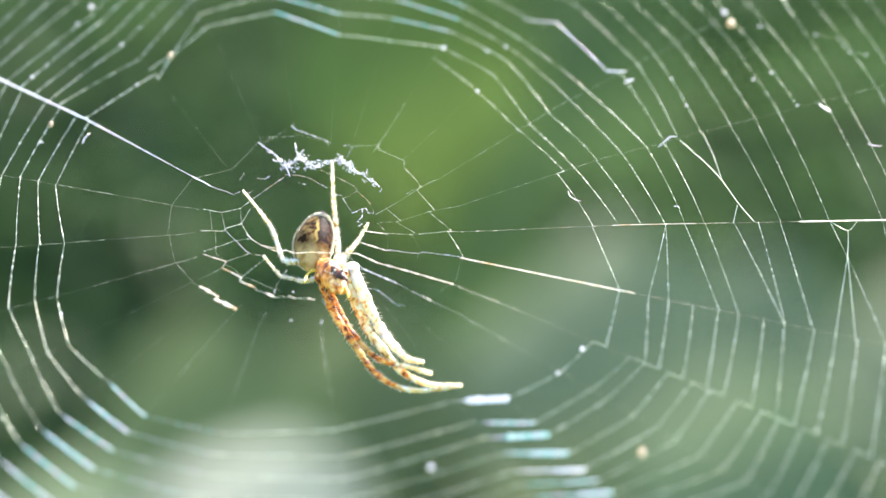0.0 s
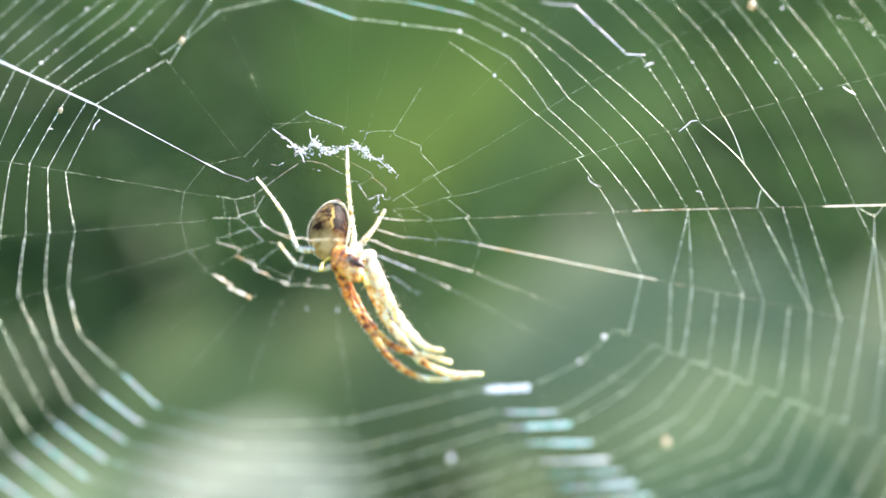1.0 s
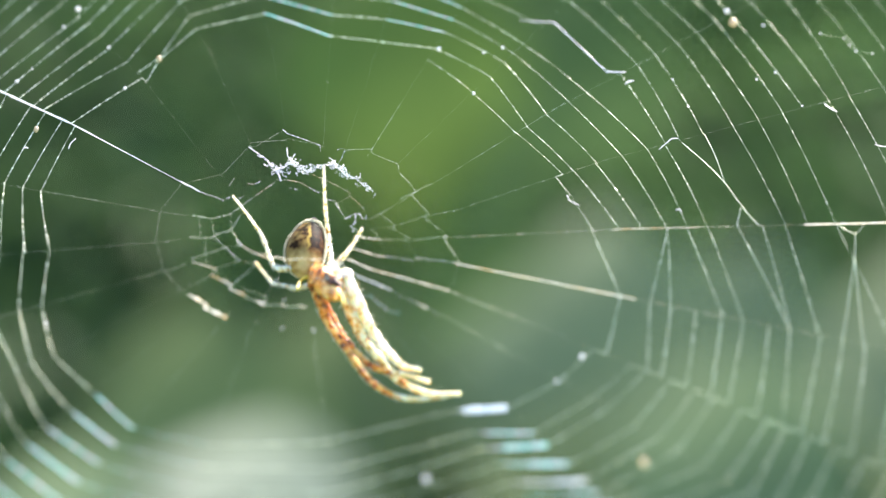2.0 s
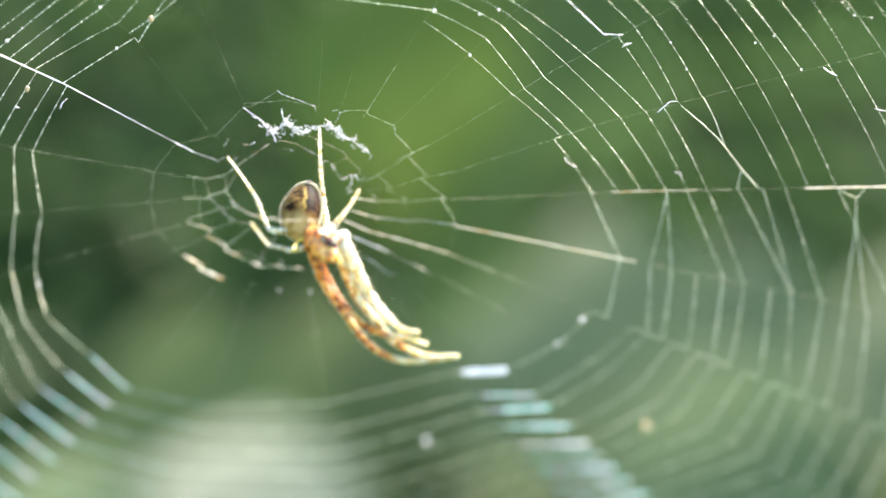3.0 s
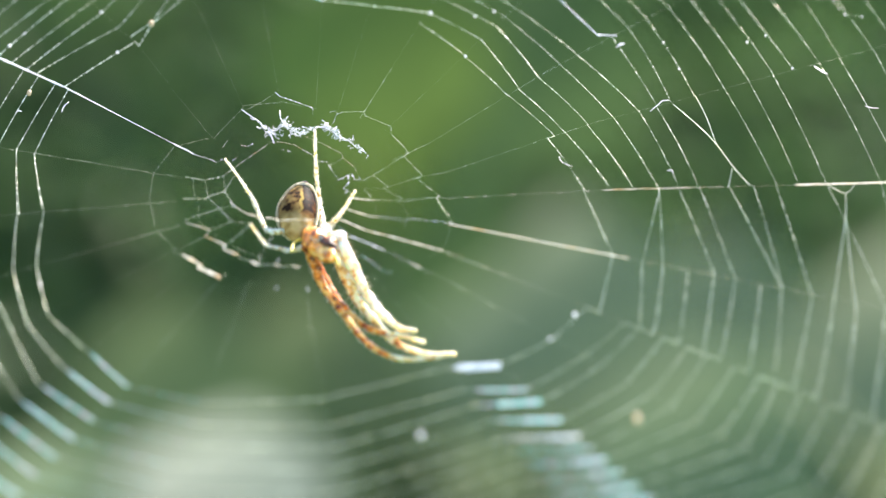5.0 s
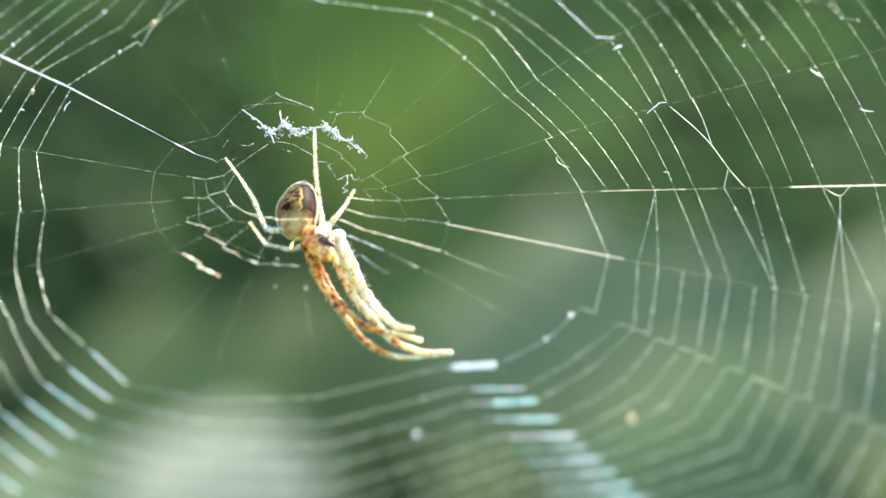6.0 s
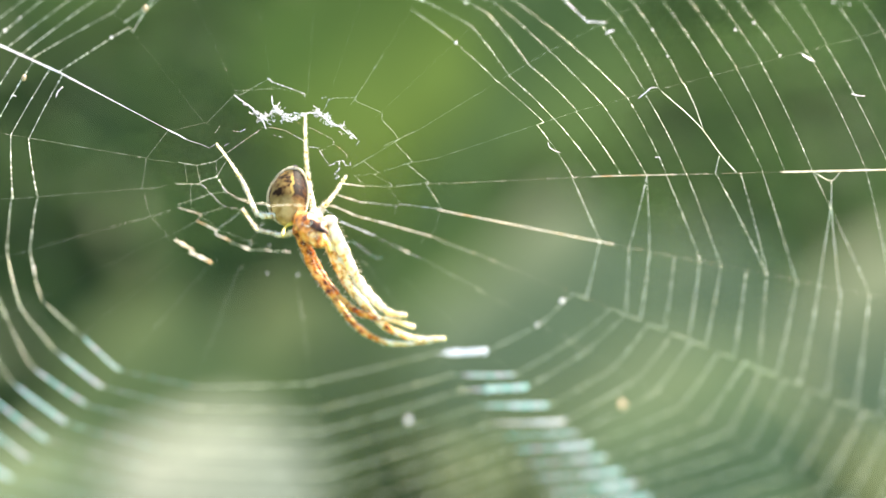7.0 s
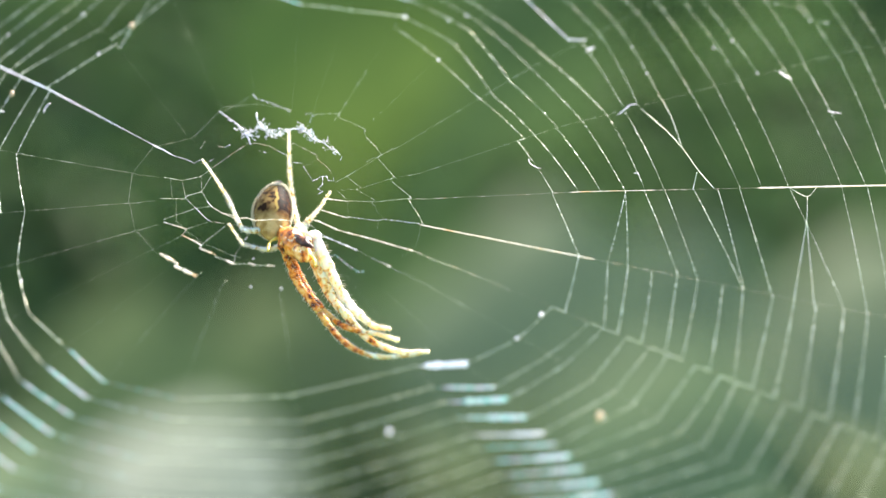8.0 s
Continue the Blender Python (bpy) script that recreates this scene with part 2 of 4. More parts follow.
# ---- plants behind the web ----
def leaf(sh, m, length, width, fold=0.25, droop=0.25, steps=6):
    """A pointed leaf along +x from its stalk, folded along the midrib and drooping."""
    verts, faces = [], []
    for i in range(steps + 1):
        t = i / steps
        w = width * 0.5 * math.sin(math.pi * min(1.0, t * 0.92 + 0.06) ** 0.8)
        if i == steps:
            w = width * 0.02
        x, z = length * t, -droop * length * t * t
        for s in (-1, 0, 1):
            verts.append(m @ Vector((x, s * w, z + abs(s) * w * fold)))
    for i in range(steps):
        for k in (0, 1):
            a = i * 3 + k
            faces.append((a, a + 1, a + 4, a + 3))
    sh.add(verts, faces)


def leafy_plant(name, label, base, height, lean, leaf_mat, leaves, rng, stem_radius=0.004):
    """A stem with leaves; leaves: (height along the stem, turn, pitch, length, width)."""
    root = new(name)
    root.location = base
    tagged(root, label, "plant", kind="thing")
    line = smooth_line([(0, 0, 0), (lean[0] * 0.3, lean[1] * 0.3, height * 0.4), (lean[0] * 0.7, lean[1] * 0.7, height * 0.75), (lean[0], lean[1], height)], 8)
    sh = Shape()
    tube(sh, line, [stem_radius * (1 - 0.7 * i / (len(line) - 1)) for i in range(len(line))], 7)
    part("stem", sh, STEM, root, unit=1.0)
    for h, turn, pitch, length, width in leaves:
        at = line[min(len(line) - 1, int(h * (len(line) - 1)))]
        sh = Shape()
        leaf(sh, Matrix.Translation(at) @ pose(0, 0, 0, 0, 0, turn) @ pose(0, 0, 0, 0, -pitch, 0), length, width)
        part("leaf", sh, leaf_mat, root, unit=1.0)
    return root


def hedge(y0, width, height, count, size, label, seed_no):
    """A thick dark hedge: woody stems and a deep crown of many leaves."""
    rng = random.Random(seed_no)
    root = new("hedge")
    root.location = (0, y0, 0)
    tagged(root, label, "hedge", kind="stuff")
    for k in range(26):
        sh = Shape()
        x, y = (k / 25 - 0.5) * 1.9 * width + rng.uniform(-0.06, 0.06), rng.uniform(-0.15, 0.2)
        line = smooth_line([(x, y + 0.15, 0), (x + rng.uniform(-.1, .1), y + 0.3, height * 0.4), (x + rng.uniform(-.2, .2), y + 0.25 + height * 0.68, height * 0.92)], 4)
        tube(sh, line, [0.02 * (1 - 0.75 * i / (len(line) - 1)) for i in range(len(line))], 6)
        part("trunk", sh, BARK, root, unit=1.0)
    sh = Shape()
    for k in range(count):
        x, z = rng.uniform(-width, width), 0.03 + (height - 0.08 + 0.06 * math.sin(k)) * rng.random()
        bulge = 0.32 + 0.1 * math.sin(x * 3.1) + 0.03 * math.sin(z * 7 + x * 2)
        y = -bulge + max(0.0, z - height * 0.4) * 1.3
        y += abs(rng.gauss(0, 0.16)) if k % 4 else rng.uniform(0, 1) * (height * 0.7 - y)
        m = Matrix.Translation((x, y, z)) @ pose(0, 0, 0, rng.uniform(-40, 40), rng.uniform(-30, 60), rng.uniform(0, 360))
        leaf(sh, m, size * rng.uniform(0.7, 1.3), size * rng.uniform(0.42, 0.7), steps=3)
    tagged(part("crown", sh, LEAF_DARK, root, unit=1.0), kind="stuff")


hedge(2.2, 1.6, 1.55, 64000, 0.05, "dense dark green leafy hedge behind the web", 4)
# added so that no bright sky shows through gaps in the first hedge
hedge(4.8, 4.5, 2.7, 26000, 0.2, "taller dark green hedge added farther off to shut out the sky", 5)


def broad_plant(name, label, x, y, z, spread, mat, pitch, rng, extra=2):
    """A tall plant whose top leaf stands broad and round about (x, y, z), with smaller ones round it and lower down."""
    height = z - 0.5 * spread
    leaves = [(1.0, 90 + rng.uniform(-8, 8), pitch, spread / math.sin(radians(pitch)), spread * 0.95)]
    for k in range(extra):
        leaves.append((0.985, 90 + (k % 2 * 2 - 1) * rng.uniform(38, 60), pitch - rng.uniform(0, 6), spread * 0.8, spread * 0.66))
    leaves += [(rng.uniform(0.5, 0.78), 77 * k + rng.uniform(-20, 20), rng.uniform(5, 40), spread * 0.9, spread * 0.75) for k in range(5)]
    return leafy_plant(name, label, (x, y, 0), height, (0.0, 0.0), mat, leaves, rng)


def background_plants():
    rng = random.Random(11)
    broad_plant("sunlit_shoot", "yellow-green broad-leaved shoot with the sun behind it", -0.016, 1.1, 1.192, 0.126, LEAF_LIME, 72, rng)
    broad_plant("sheen_pale_plant", "broad-leaved plant whose pale colour imitates sun sheen", -0.072, 0.75, 1.009, 0.09, LEAF_PALE, 42, rng, 4)
    broad_plant("grey_green_plant", "grey-green broad-leaved plant in dappled sun", 0.082, 1.0, 1.078, 0.092, LEAF_GREY, 66, rng, 0)
    broad_plant("grey_green_plant", "grey-green broad-leaved plant in dappled sun", 0.225, 1.0, 1.056, 0.115, LEAF_GREY, 60, rng)
    broad_plant("green_plant", "dull green broad-leaved plant in half shade", -0.09, 0.9, 1.035, 0.1, LEAF_DULL, 70, rng, 0)
    broad_plant("grey_green_plant", "grey-green broad-leaved plant in dappled sun", 0.17, 1.3, 1.04, 0.15, LEAF_GREY, 70, rng, 0)
    broad_plant("green_plant", "dull green broad-leaved plant in half shade", -0.045, 1.35, 1.02, 0.13, LEAF_DULL, 65, rng)
    broad_plant("green_plant", "grey-green broad-leaved plant in half shade", 0.058, 1.4, 1.022, 0.13, LEAF_GREY, 68, rng)
    broad_plant("green_plant", "mid-green broad-leaved plant in the sun", 0.12, 0.9, 1.012, 0.11, LEAF_MID, 60, rng)
    broad_plant("grey_green_plant", "grey-green broad-leaved plant in dappled sun", -0.13, 0.75, 1.0, 0.075, LEAF_GREY, 58, rng)
    broad_plant("green_plant", "deep green broad-leaved plant in half shade", 0.09, 1.5, 1.21, 0.15, LEAF_GREEN, 72, rng, 0)
    broad_plant("green_plant", "deep green broad-leaved plant in half shade", 0.028, 1.6, 1.1, 0.12, LEAF_GREEN, 70, rng, 0)


background_plants()


# ---- stems that hold the web ----
def holding_stem(x, y, bend):
    sh = Shape()
    line = smooth_line([(0, 0, 0), (bend * 0.3, 0.01, 0.4), (0, 0.0, 0.85), (-bend * 0.15, 0.0, 1.1), (bend * 0.3, 0.02, 1.35)], 8)
    tube(sh, line, [0.0065 * (1 - 0.5 * i / (len(line) - 1)) for i in range(len(line))], 8)
    ob = part("woody_stem", sh, BARK, unit=1.0)
    ob.location = (x, y, 0)
    tagged(ob, "thin brown woody stem that holds the web", "stem")


holding_stem(-0.092, 0.0, 0.03)
holding_stem(0.094, 0.0, -0.03)

# ---- the orb web ----
ANGLES = [1.5, 20.5, 37.8, 54, 67.6, 79, 89, 101, 113.5, 128.5, 147.0, 166.4, 184.3, 199.7, 212.8, 225.6, 237, 252, 274.8, 300.2, 308.6, 320.3, 329.9, 344.0]
FIRST = [19.5, 18.2, 18.0, 18.9, 20.4, 21.5, 21.8, 25.0, 24.8, 21.2, 22.2, 20.6, 18.9, 20, 20.8, 20.7, 21.3, 20.5, 19.2, 19.1, 20.9, 21.6, 22.0, 22.4]
GAP = [1.8, 1.5, 0.9, 2.2, 1.5, 2.7, 2.5, 2.2, 1.7, 1.5, 1.55, 1.4, 1.75, 1.6, 1.75, 2.0, 1.8, 1.8, 2.4, 2.5, 2.9, 2.9, 1.9, 1.6]
PITCH = [1.7, 1.9, 2.15, 2.1, 2.0, 2.3, 2.4, 2.2, 1.9, 1.85, 1.5, 1.4, 1.75, 1.9, 1.75, 2.0, 1.8, 1.8, 1.8, 1.65, 1.75, 1.75, 1.76, 1.67]
HUB_RING = [9, 8, 8, 9.2, 9.5, 9.2, 9.6, 10.5, 11, 9.6, 11.2, 11.8, 11.3, 11.1, 10.7, 10.3, 9.8, 9.7, 9.1, 9, 9.3, 10.2, 10.8, 10.4]
N = len(ANGLES)
TURNS = 14
# where a thread runs a little way along the spoke before it goes on
JOG = {22: 1.1}


def jog(i, k):
    return 0.6 if i in (1, 9) and k == 0 else JOG.get(i, 0.0)


# turns drawn together in a knot on their way: spoke and turn
KNOT = {(8, 0): Vector((-12.5, 19.2, 0)), (8, 1): Vector((-12.5, 19.4, 0))}
# stretches of the spiral that have snapped: spoke and turn
SNAPPED = {(2, 5), (23, 3), (23, 9), (23, 11), (0, 6), (0, 7), (0, 11)}
# spokes that catch the sun, thickened to look brighter
THICK = {10: 0.07, 23: 0.06, 0: 0.03}


# by how many degrees a spoke swerves where it meets the hub
SWERVE = {0: -2.4, 1: -6, 2: -4.5, 3: -1, 7: 3, 8: 5.5, 9: 10, 10: 4.4, 11: 0.6, 12: -2.3, 13: -2.7, 14: -3.6, 15: -4.5, 16: -4, 17: -7, 18: -4.8, 20: -1.5, 21: -2.2}


def sag(p):
    """The foot of the web hangs a little nearer than its plane."""
    e = 0.0085 * max(0.0, -8.0 - p.y) ** 2
    return p + Vector((0, -e, e))


def polar(i, r):
    """A point of a spoke at the distance r from the hub."""
    i %= N

    def ray(radius, degrees):
        return Vector((radius * math.cos(radians(degrees)), radius * math.sin(radians(degrees)), 0.0))

    bent = ANGLES[i] + SWERVE.get(i, 0.0)
    if r < 10:
        return ray(r, bent)
    if r < 22:
        return sag(ray(10, bent).lerp(ray(22, ANGLES[i]), (r - 10) / 12))
    return sag(ray(r, ANGLES[i]))


# spokes whose turns lie unevenly: the distance of each turn from the hub
UNEVEN = {
    0: (19.5, 21.4, 23.0, 24.8, 26.2, 27.7, 29.8, 31.6, 33.2, 34.8, 36.8, 38.8, 40.7, 42.5),
    1: (18.1, 19.5, 21.4, 23.5, 25.5, 26.9, 28.1, 30.0, 32.4, 34.4, 36.4, 38.1, 40.2, 41.9, 44.7),
    2: (17.9, 19.0, 20.9, 23.1, 24.8, 28.2, 29.9, 31.7, 33.9, 35.9, 37.9, 39.4, 41.5, 44.4),
    3: (18.9, 21.1, 23.1, 24.3, 25.7, 28.2, 31.9, 34.2),
    4: (20.5, 22.0, 24.0, 25.6, 27.2),
    9: (21.3, 22.6, 24.1, 26.3, 27.8, 29.6, 30.8, 33.0),
    10: (21.7, 22.9, 24.5, 25.9, 28.2),
    14: (20.9, 22.5, 23.6, 25.5),
    15: (20.7, 22.8, 24.8, 26.6, 28.3, 30.1),
    19: (19.1, 21.4, 22.9, 24.5, 26.2),
    20: (20.9, 23.7, 25.1, 27.1, 28.8, 30.0, 31.3),
    21: (21.8, 24.4, 25.7, 28.0, 29.8, 31.4, 33.4, 35.2),
    22: (22.0, 25.0, 26.1, 27.9, 29.7, 31.0, 33.1, 34.9, 36.2, 37.8, 39.7, 41.7),
    23: (22.0, 24.1, 25.6, 27.4, 29.2, 30.7, 32.5, 33.9, 36.0, 37.6, 39.1, 41.1),
}


# the thick spoke meets other turns on its upper side
UPPER_SIDE = (22.1, 24.8, 25.7, 27.1, 28.5, 29.8, 31.4)


def turn_radius(i, k):
    """Where turn k crosses the spoke; the outer turns lie closer together at the foot of the web."""
    known = UNEVEN.get(i, ())
    if k < len(known):
        return known[k]
    pitch = PITCH[i] * (0.78 if 17 <= i <= 20 and k > 4 else 1.0)
    if known:
        return known[-1] + pitch * (k + 1 - len(known))
    k = k if k < 5 or i not in (17, 18) else 4 + (k - 4) * 0.78
    return FIRST[i] + (GAP[i] + PITCH[i] * (k - 1) if k else 0.0)


def sticky(rng, base, count):
    """Radii of a thread strung with tiny drops of glue, and a larger one here and there."""
    rad = []
    while len(rad) < count:
        x = rng.random()
        rad.append(base * (rng.uniform(0.42, 0.7) if x < 0.68 else rng.uniform(1.6, 2.5) if x < 0.975 else rng.uniform(2.8, 4.0)))
    return rad


def beaded(rng, base, count, bead=0.35):
    return [base * (1 + bead * rng.uniform(-0.6, 1.0) * (rng.random() < 0.55)) for k in range(count)]


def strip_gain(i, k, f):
    """How much the sticky thread is thickened; the broad bands imitate its glint in the sun."""
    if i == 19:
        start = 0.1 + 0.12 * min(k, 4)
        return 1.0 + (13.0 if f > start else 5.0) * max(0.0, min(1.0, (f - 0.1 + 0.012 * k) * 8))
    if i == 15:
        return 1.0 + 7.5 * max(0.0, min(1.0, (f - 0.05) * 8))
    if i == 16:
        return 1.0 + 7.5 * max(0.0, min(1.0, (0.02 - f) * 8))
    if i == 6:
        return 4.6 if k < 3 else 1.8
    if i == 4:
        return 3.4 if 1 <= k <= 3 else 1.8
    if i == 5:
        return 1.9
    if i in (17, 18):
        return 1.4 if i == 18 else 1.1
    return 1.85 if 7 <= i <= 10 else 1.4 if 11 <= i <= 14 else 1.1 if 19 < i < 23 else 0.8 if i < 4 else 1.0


def angular(sh, corners, base, rng):
    """A taut thread from corner to corner, strung with uneven tiny drops."""
    corners = [Vector(p) for p in corners]
    for a, b in zip(corners, corners[1:]):
        steps = max(2, int((b - a).length / 0.1))
        pts = [a.lerp(b, k / steps) for k in range(steps + 1)]
        rad, drop = [], False
        for k in range(steps + 1):
            drop = not drop and rng.random() < 0.36
            rad.append(base * (rng.uniform(1.2, 1.9) if drop else rng.uniform(0.25, 0.42)))
        if base > 0.025:
            rad = [1.3 * base * (rng.uniform(0.8, 1.25) if rng.random() < 0.4 else rng.uniform(0.3, 0.6)) for k in pts]
            rad[0] = rad[-1] = base * 0.95
        tube(sh, pts, rad, 6)


# knots of the torn hub: thickness (raised to imitate sun glints), silk and corners of each short thread
HUB_OUTER_RING = (
    (0.0098, SILK, [(1.98, 8.99), (3.67, 9.05), (3.81, 8.55), (5.72, 7.38), (5.69, 6.58), (6.58, 5.30), (6.92, 4.57), (6.67, 4.15), (7.93, 2.18), (7.60, 1.82), (9.17, -0.01), (8.96, -0.24), (9.81, -2.10), (10.01, -2.79)]),
    (0.00272, SILK, [(9.93, -2.90), (9.56, -4.89), (9.15, -5.51), (8.39, -6.13)]),
    (0.00748, SILK, [(4.69, 2.47), (4.41, 2.24), (5.50, 0.99), (5.17, 0.82), (6.54, -0.30), (6.29, -0.59), (6.50, -0.88)]),
    (0.00272, SILK, [(6.50, -0.88), (6.83, -1.75), (7.16, -2.21), (6.80, -2.44), (6.72, -3.19)]),
)
HUB_INNER_RINGS = (
    (0.00816, SILK, [(3.81, 0.70), (4.53, -0.30)]),
    (0.00272, SILK, [(4.53, -0.30), (4.62, -1.40), (4.51, -2.10)]),
    (0.00544, SILK, [(3.63, 1.58), (4.53, 2.29), (6.75, 4.27), (7.84, 5.30)]),
    (0.00408, SILK, [(4.02, 0.76), (5.29, 0.87), (7.76, 2.00)]),
    (0.00748, SILK, [(4.53, -0.36), (6.62, -0.47), (9.00, -0.12)]),
    (0.03136, SILK_WARM, [(2.96, -0.12), (4.53, -0.41)]),
    (0.03136, SILK_WARM, [(2.41, -1.11), (2.74, -1.34), (4.47, -2.10), (4.75, -2.04)]),
    (0.01156, SILK_BLUE, [(4.67, -2.04), (6.80, -2.44), (7.16, -2.27), (10.10, -2.79)]),
)
HUB_SPOKES = (
    (0.034, SILK_WARM, [(1.95, -2.33), (2.44, -2.44), (3.88, -3.36), (6.12, -4.21), (9.32, -5.51)]),
    (0.00884, SILK, [(9.32, -5.51), (10.40, -6.24), (12.51, -7.30)]),
    (0.01156, SILK_BLUE, [(1.79, -2.73), (2.96, -4.04)]),
    (0.03136, SILK_BLUE, [(2.88, -3.99), (3.98, -4.61), (5.28, -5.40)]),
    (0.0068, SILK_BLUE, [(5.28, -5.40), (6.10, -6.02), (7.23, -6.75)]),
    (0.03485, SILK_WARM, [(7.11, -6.69), (7.75, -7.14)]),
    (0.00544, SILK_BLUE, [(7.75, -7.14), (8.55, -7.75)]),
    (0.01632, SILK_RAINBOW_GLINT, [(3.32, -6.08), (3.76, -5.91), (4.66, -6.86), (5.35, -7.58), (5.83, -7.58)]),
)
HUB_TOP = (
    (0.0072, SILK, [(-2.81, 11.18), (-3.80, 10.24), (-4.74, 9.42), (-5.25, 9.36)]),
    (0.02448, SILK_BLUE, [(-2.86, 11.25), (-2.54, 10.80), (-1.33, 10.18), (-0.07, 9.49)]),
    (0.0126, SILK_BLUE, [(-0.07, 9.49), (-0.01, 8.80)]),
    (0.01904, SILK_BLUE, [(1.21, 8.99), (1.59, 9.11)]),
    (0.0204, SILK_BLUE, [(1.73, 8.80), (2.11, 8.93)]),
    (0.0126, SILK_BLUE, [(1.73, 8.80), (1.53, 7.99), (1.33, 7.56)]),
    (0.0108, SILK_WARM, [(-3.11, 5.85), (-2.19, 5.79), (-1.29, 5.48), (-0.73, 5.00)]),
    (0.018, SILK_BLUE, [(-0.73, 5.00), (-0.01, 4.45)]),
    (0.0108, SILK_WARM, [(-0.57, 6.40), (0.88, 5.48), (2.16, 4.51), (2.26, 4.03)]),
)
HUB_CURLS = (
    (0.009, SILK_WARM, [(1.80, 3.73), (2.26, 4.03), (2.81, 3.43), (3.24, 2.77), (3.24, 2.41)]),
    (0.0162, SILK_BLUE, [(0.43, 3.73), (1.18, 3.61)]),
    (0.0162, SILK_BLUE, [(1.23, 3.31), (1.50, 2.71)]),
    (0.0072, SILK_BLUE, [(1.50, 2.71), (1.97, 1.76)]),
    (0.01768, SILK_BLUE, [(-2.16, 5.00), (-1.99, 4.93)]),
    (0.01768, SILK_BLUE, [(-1.82, 4.87), (-1.48, 4.75)]),
    (0.0144, SILK_BLUE, [(4.08, 4.39), (3.88, 3.85)]),
    (0.0063, SILK, [(1.77, 3.55), (1.19, 3.31)]),
)
HUB_LEFT = (
    (0.0207, SILK, [(-8.97, 2.18), (-7.62, 1.82), (-6.28, 2.24), (-5.34, 3.31)]),
    (0.0161, SILK_WARM, [(-5.34, 3.31), (-3.71, 5.06), (-3.18, 5.60)]),
    (0.023, SILK_WARM, [(-3.83, 4.93), (-3.42, 5.30)]),
    (0.026, SILK_BLUE, [(-4.64, 5.36), (-4.28, 5.66)]),
    (0.0138, SILK_WARM, [(-5.19, 5.48), (-4.64, 5.36)]),
    (0.0138, SILK, [(-6.18, 5.97), (-6.48, 5.24)]),
    (0.0207, SILK_BLUE, [(-6.73, 3.79), (-6.37, 4.03)]),
    (0.0184, SILK_BLUE, [(-5.74, 3.85), (-5.42, 4.15)]),
    (0.0069, SILK, [(-7.62, 1.82), (-7.28, 0.17)]),
    (0.01955, SILK, [(-9.04, -0.06), (-7.27, -0.12), (-7.24, 0.17), (-6.11, 0.64)]),
    (0.0138, SILK, [(-6.11, 0.64), (-5.53, 2.24)]),
)
HUB_LEFT_INNER = (
    (0.0069, SILK, [(-6.23, 2.12), (-6.11, 0.64)]),
    (0.01035, SILK, [(-6.11, 0.64), (-5.61, -0.41)]),
    (0.01265, SILK_BLUE, [(-7.18, -0.12), (-6.39, -1.17), (-5.56, -2.27), (-5.26, -2.50)]),
    (0.0092, SILK_WARM, [(-5.26, -2.50), (-4.19, -2.67)]),
    (0.0138, SILK, [(-8.70, -2.21), (-6.43, -1.11), (-5.34, -0.88)]),
    (0.0253, SILK_BLUE, [(-5.65, -0.41), (-5.29, -0.94)]),
    (0.028, SILK_WARM, [(-5.29, -0.94), (-4.53, -1.58), (-3.52, -2.15)]),
    (0.03, SILK_WARM, [(-3.52, -2.15), (-2.67, -2.10), (-2.13, -2.38), (-0.95, -2.27), (0.68, -2.38)]),
    (0.028, SILK_WARM, [(-4.57, -1.58), (-3.53, -1.87)]),
)
HUB_LOW = (
    (0.0264, SILK_WARM, [(-8.68, -2.50), (-6.97, -3.24), (-7.26, -3.87)]),
    (0.03, SILK_WARM, [(-7.26, -3.87), (-6.55, -4.33), (-5.83, -4.84), (-5.93, -5.23)]),
    (0.04, SILK_WARM, [(-5.89, -5.23), (-4.82, -5.79)]),
    (0.0216, SILK, [(-4.81, -6.02), (-3.98, -6.41)]),
    (0.05, SILK_WARM, [(-4.03, -6.36), (-3.45, -6.75)]),
    (0.0168, SILK, [(-3.45, -6.75), (-2.32, -6.75)]),
    (0.05, SILK_WARM, [(-2.32, -6.69), (-1.92, -6.91)]),
    (0.0144, SILK, [(-1.92, -6.91), (-0.99, -6.91)]),
)
HUB_LOW_BITS = (
    (0.04, SILK_WARM, [(-0.99, -6.91), (-0.55, -7.02)]),
    (0.0084, SILK, [(-6.97, -3.24), (-5.50, -2.50)]),
    (0.0084, SILK, [(-7.26, -3.87), (-8.34, -4.72)]),
    (0.0168, SILK, [(-5.83, -4.84), (-4.18, -2.90)]),
    (0.085, SILK_WARM, [(-8.68, -5.74), (-7.38, -6.75)]),
    (0.085, SILK_WARM, [(-7.61, -6.97), (-6.03, -7.97)]),
    (0.0192, SILK_WARM, [(-3.45, -6.63), (-3.33, -5.74), (-2.59, -4.04)]),
    (0.024, SILK, [(-0.3, -2.9), (0.2, -3.3), (0.55, -2.9)]),
    (0.024, SILK, [(0.1, -4.1), (0.6, -4.5), (0.9, -4.0)]),
    (0.024, SILK, [(0.7, -5.3), (1.25, -5.6), (1.4, -5.1)]),
)


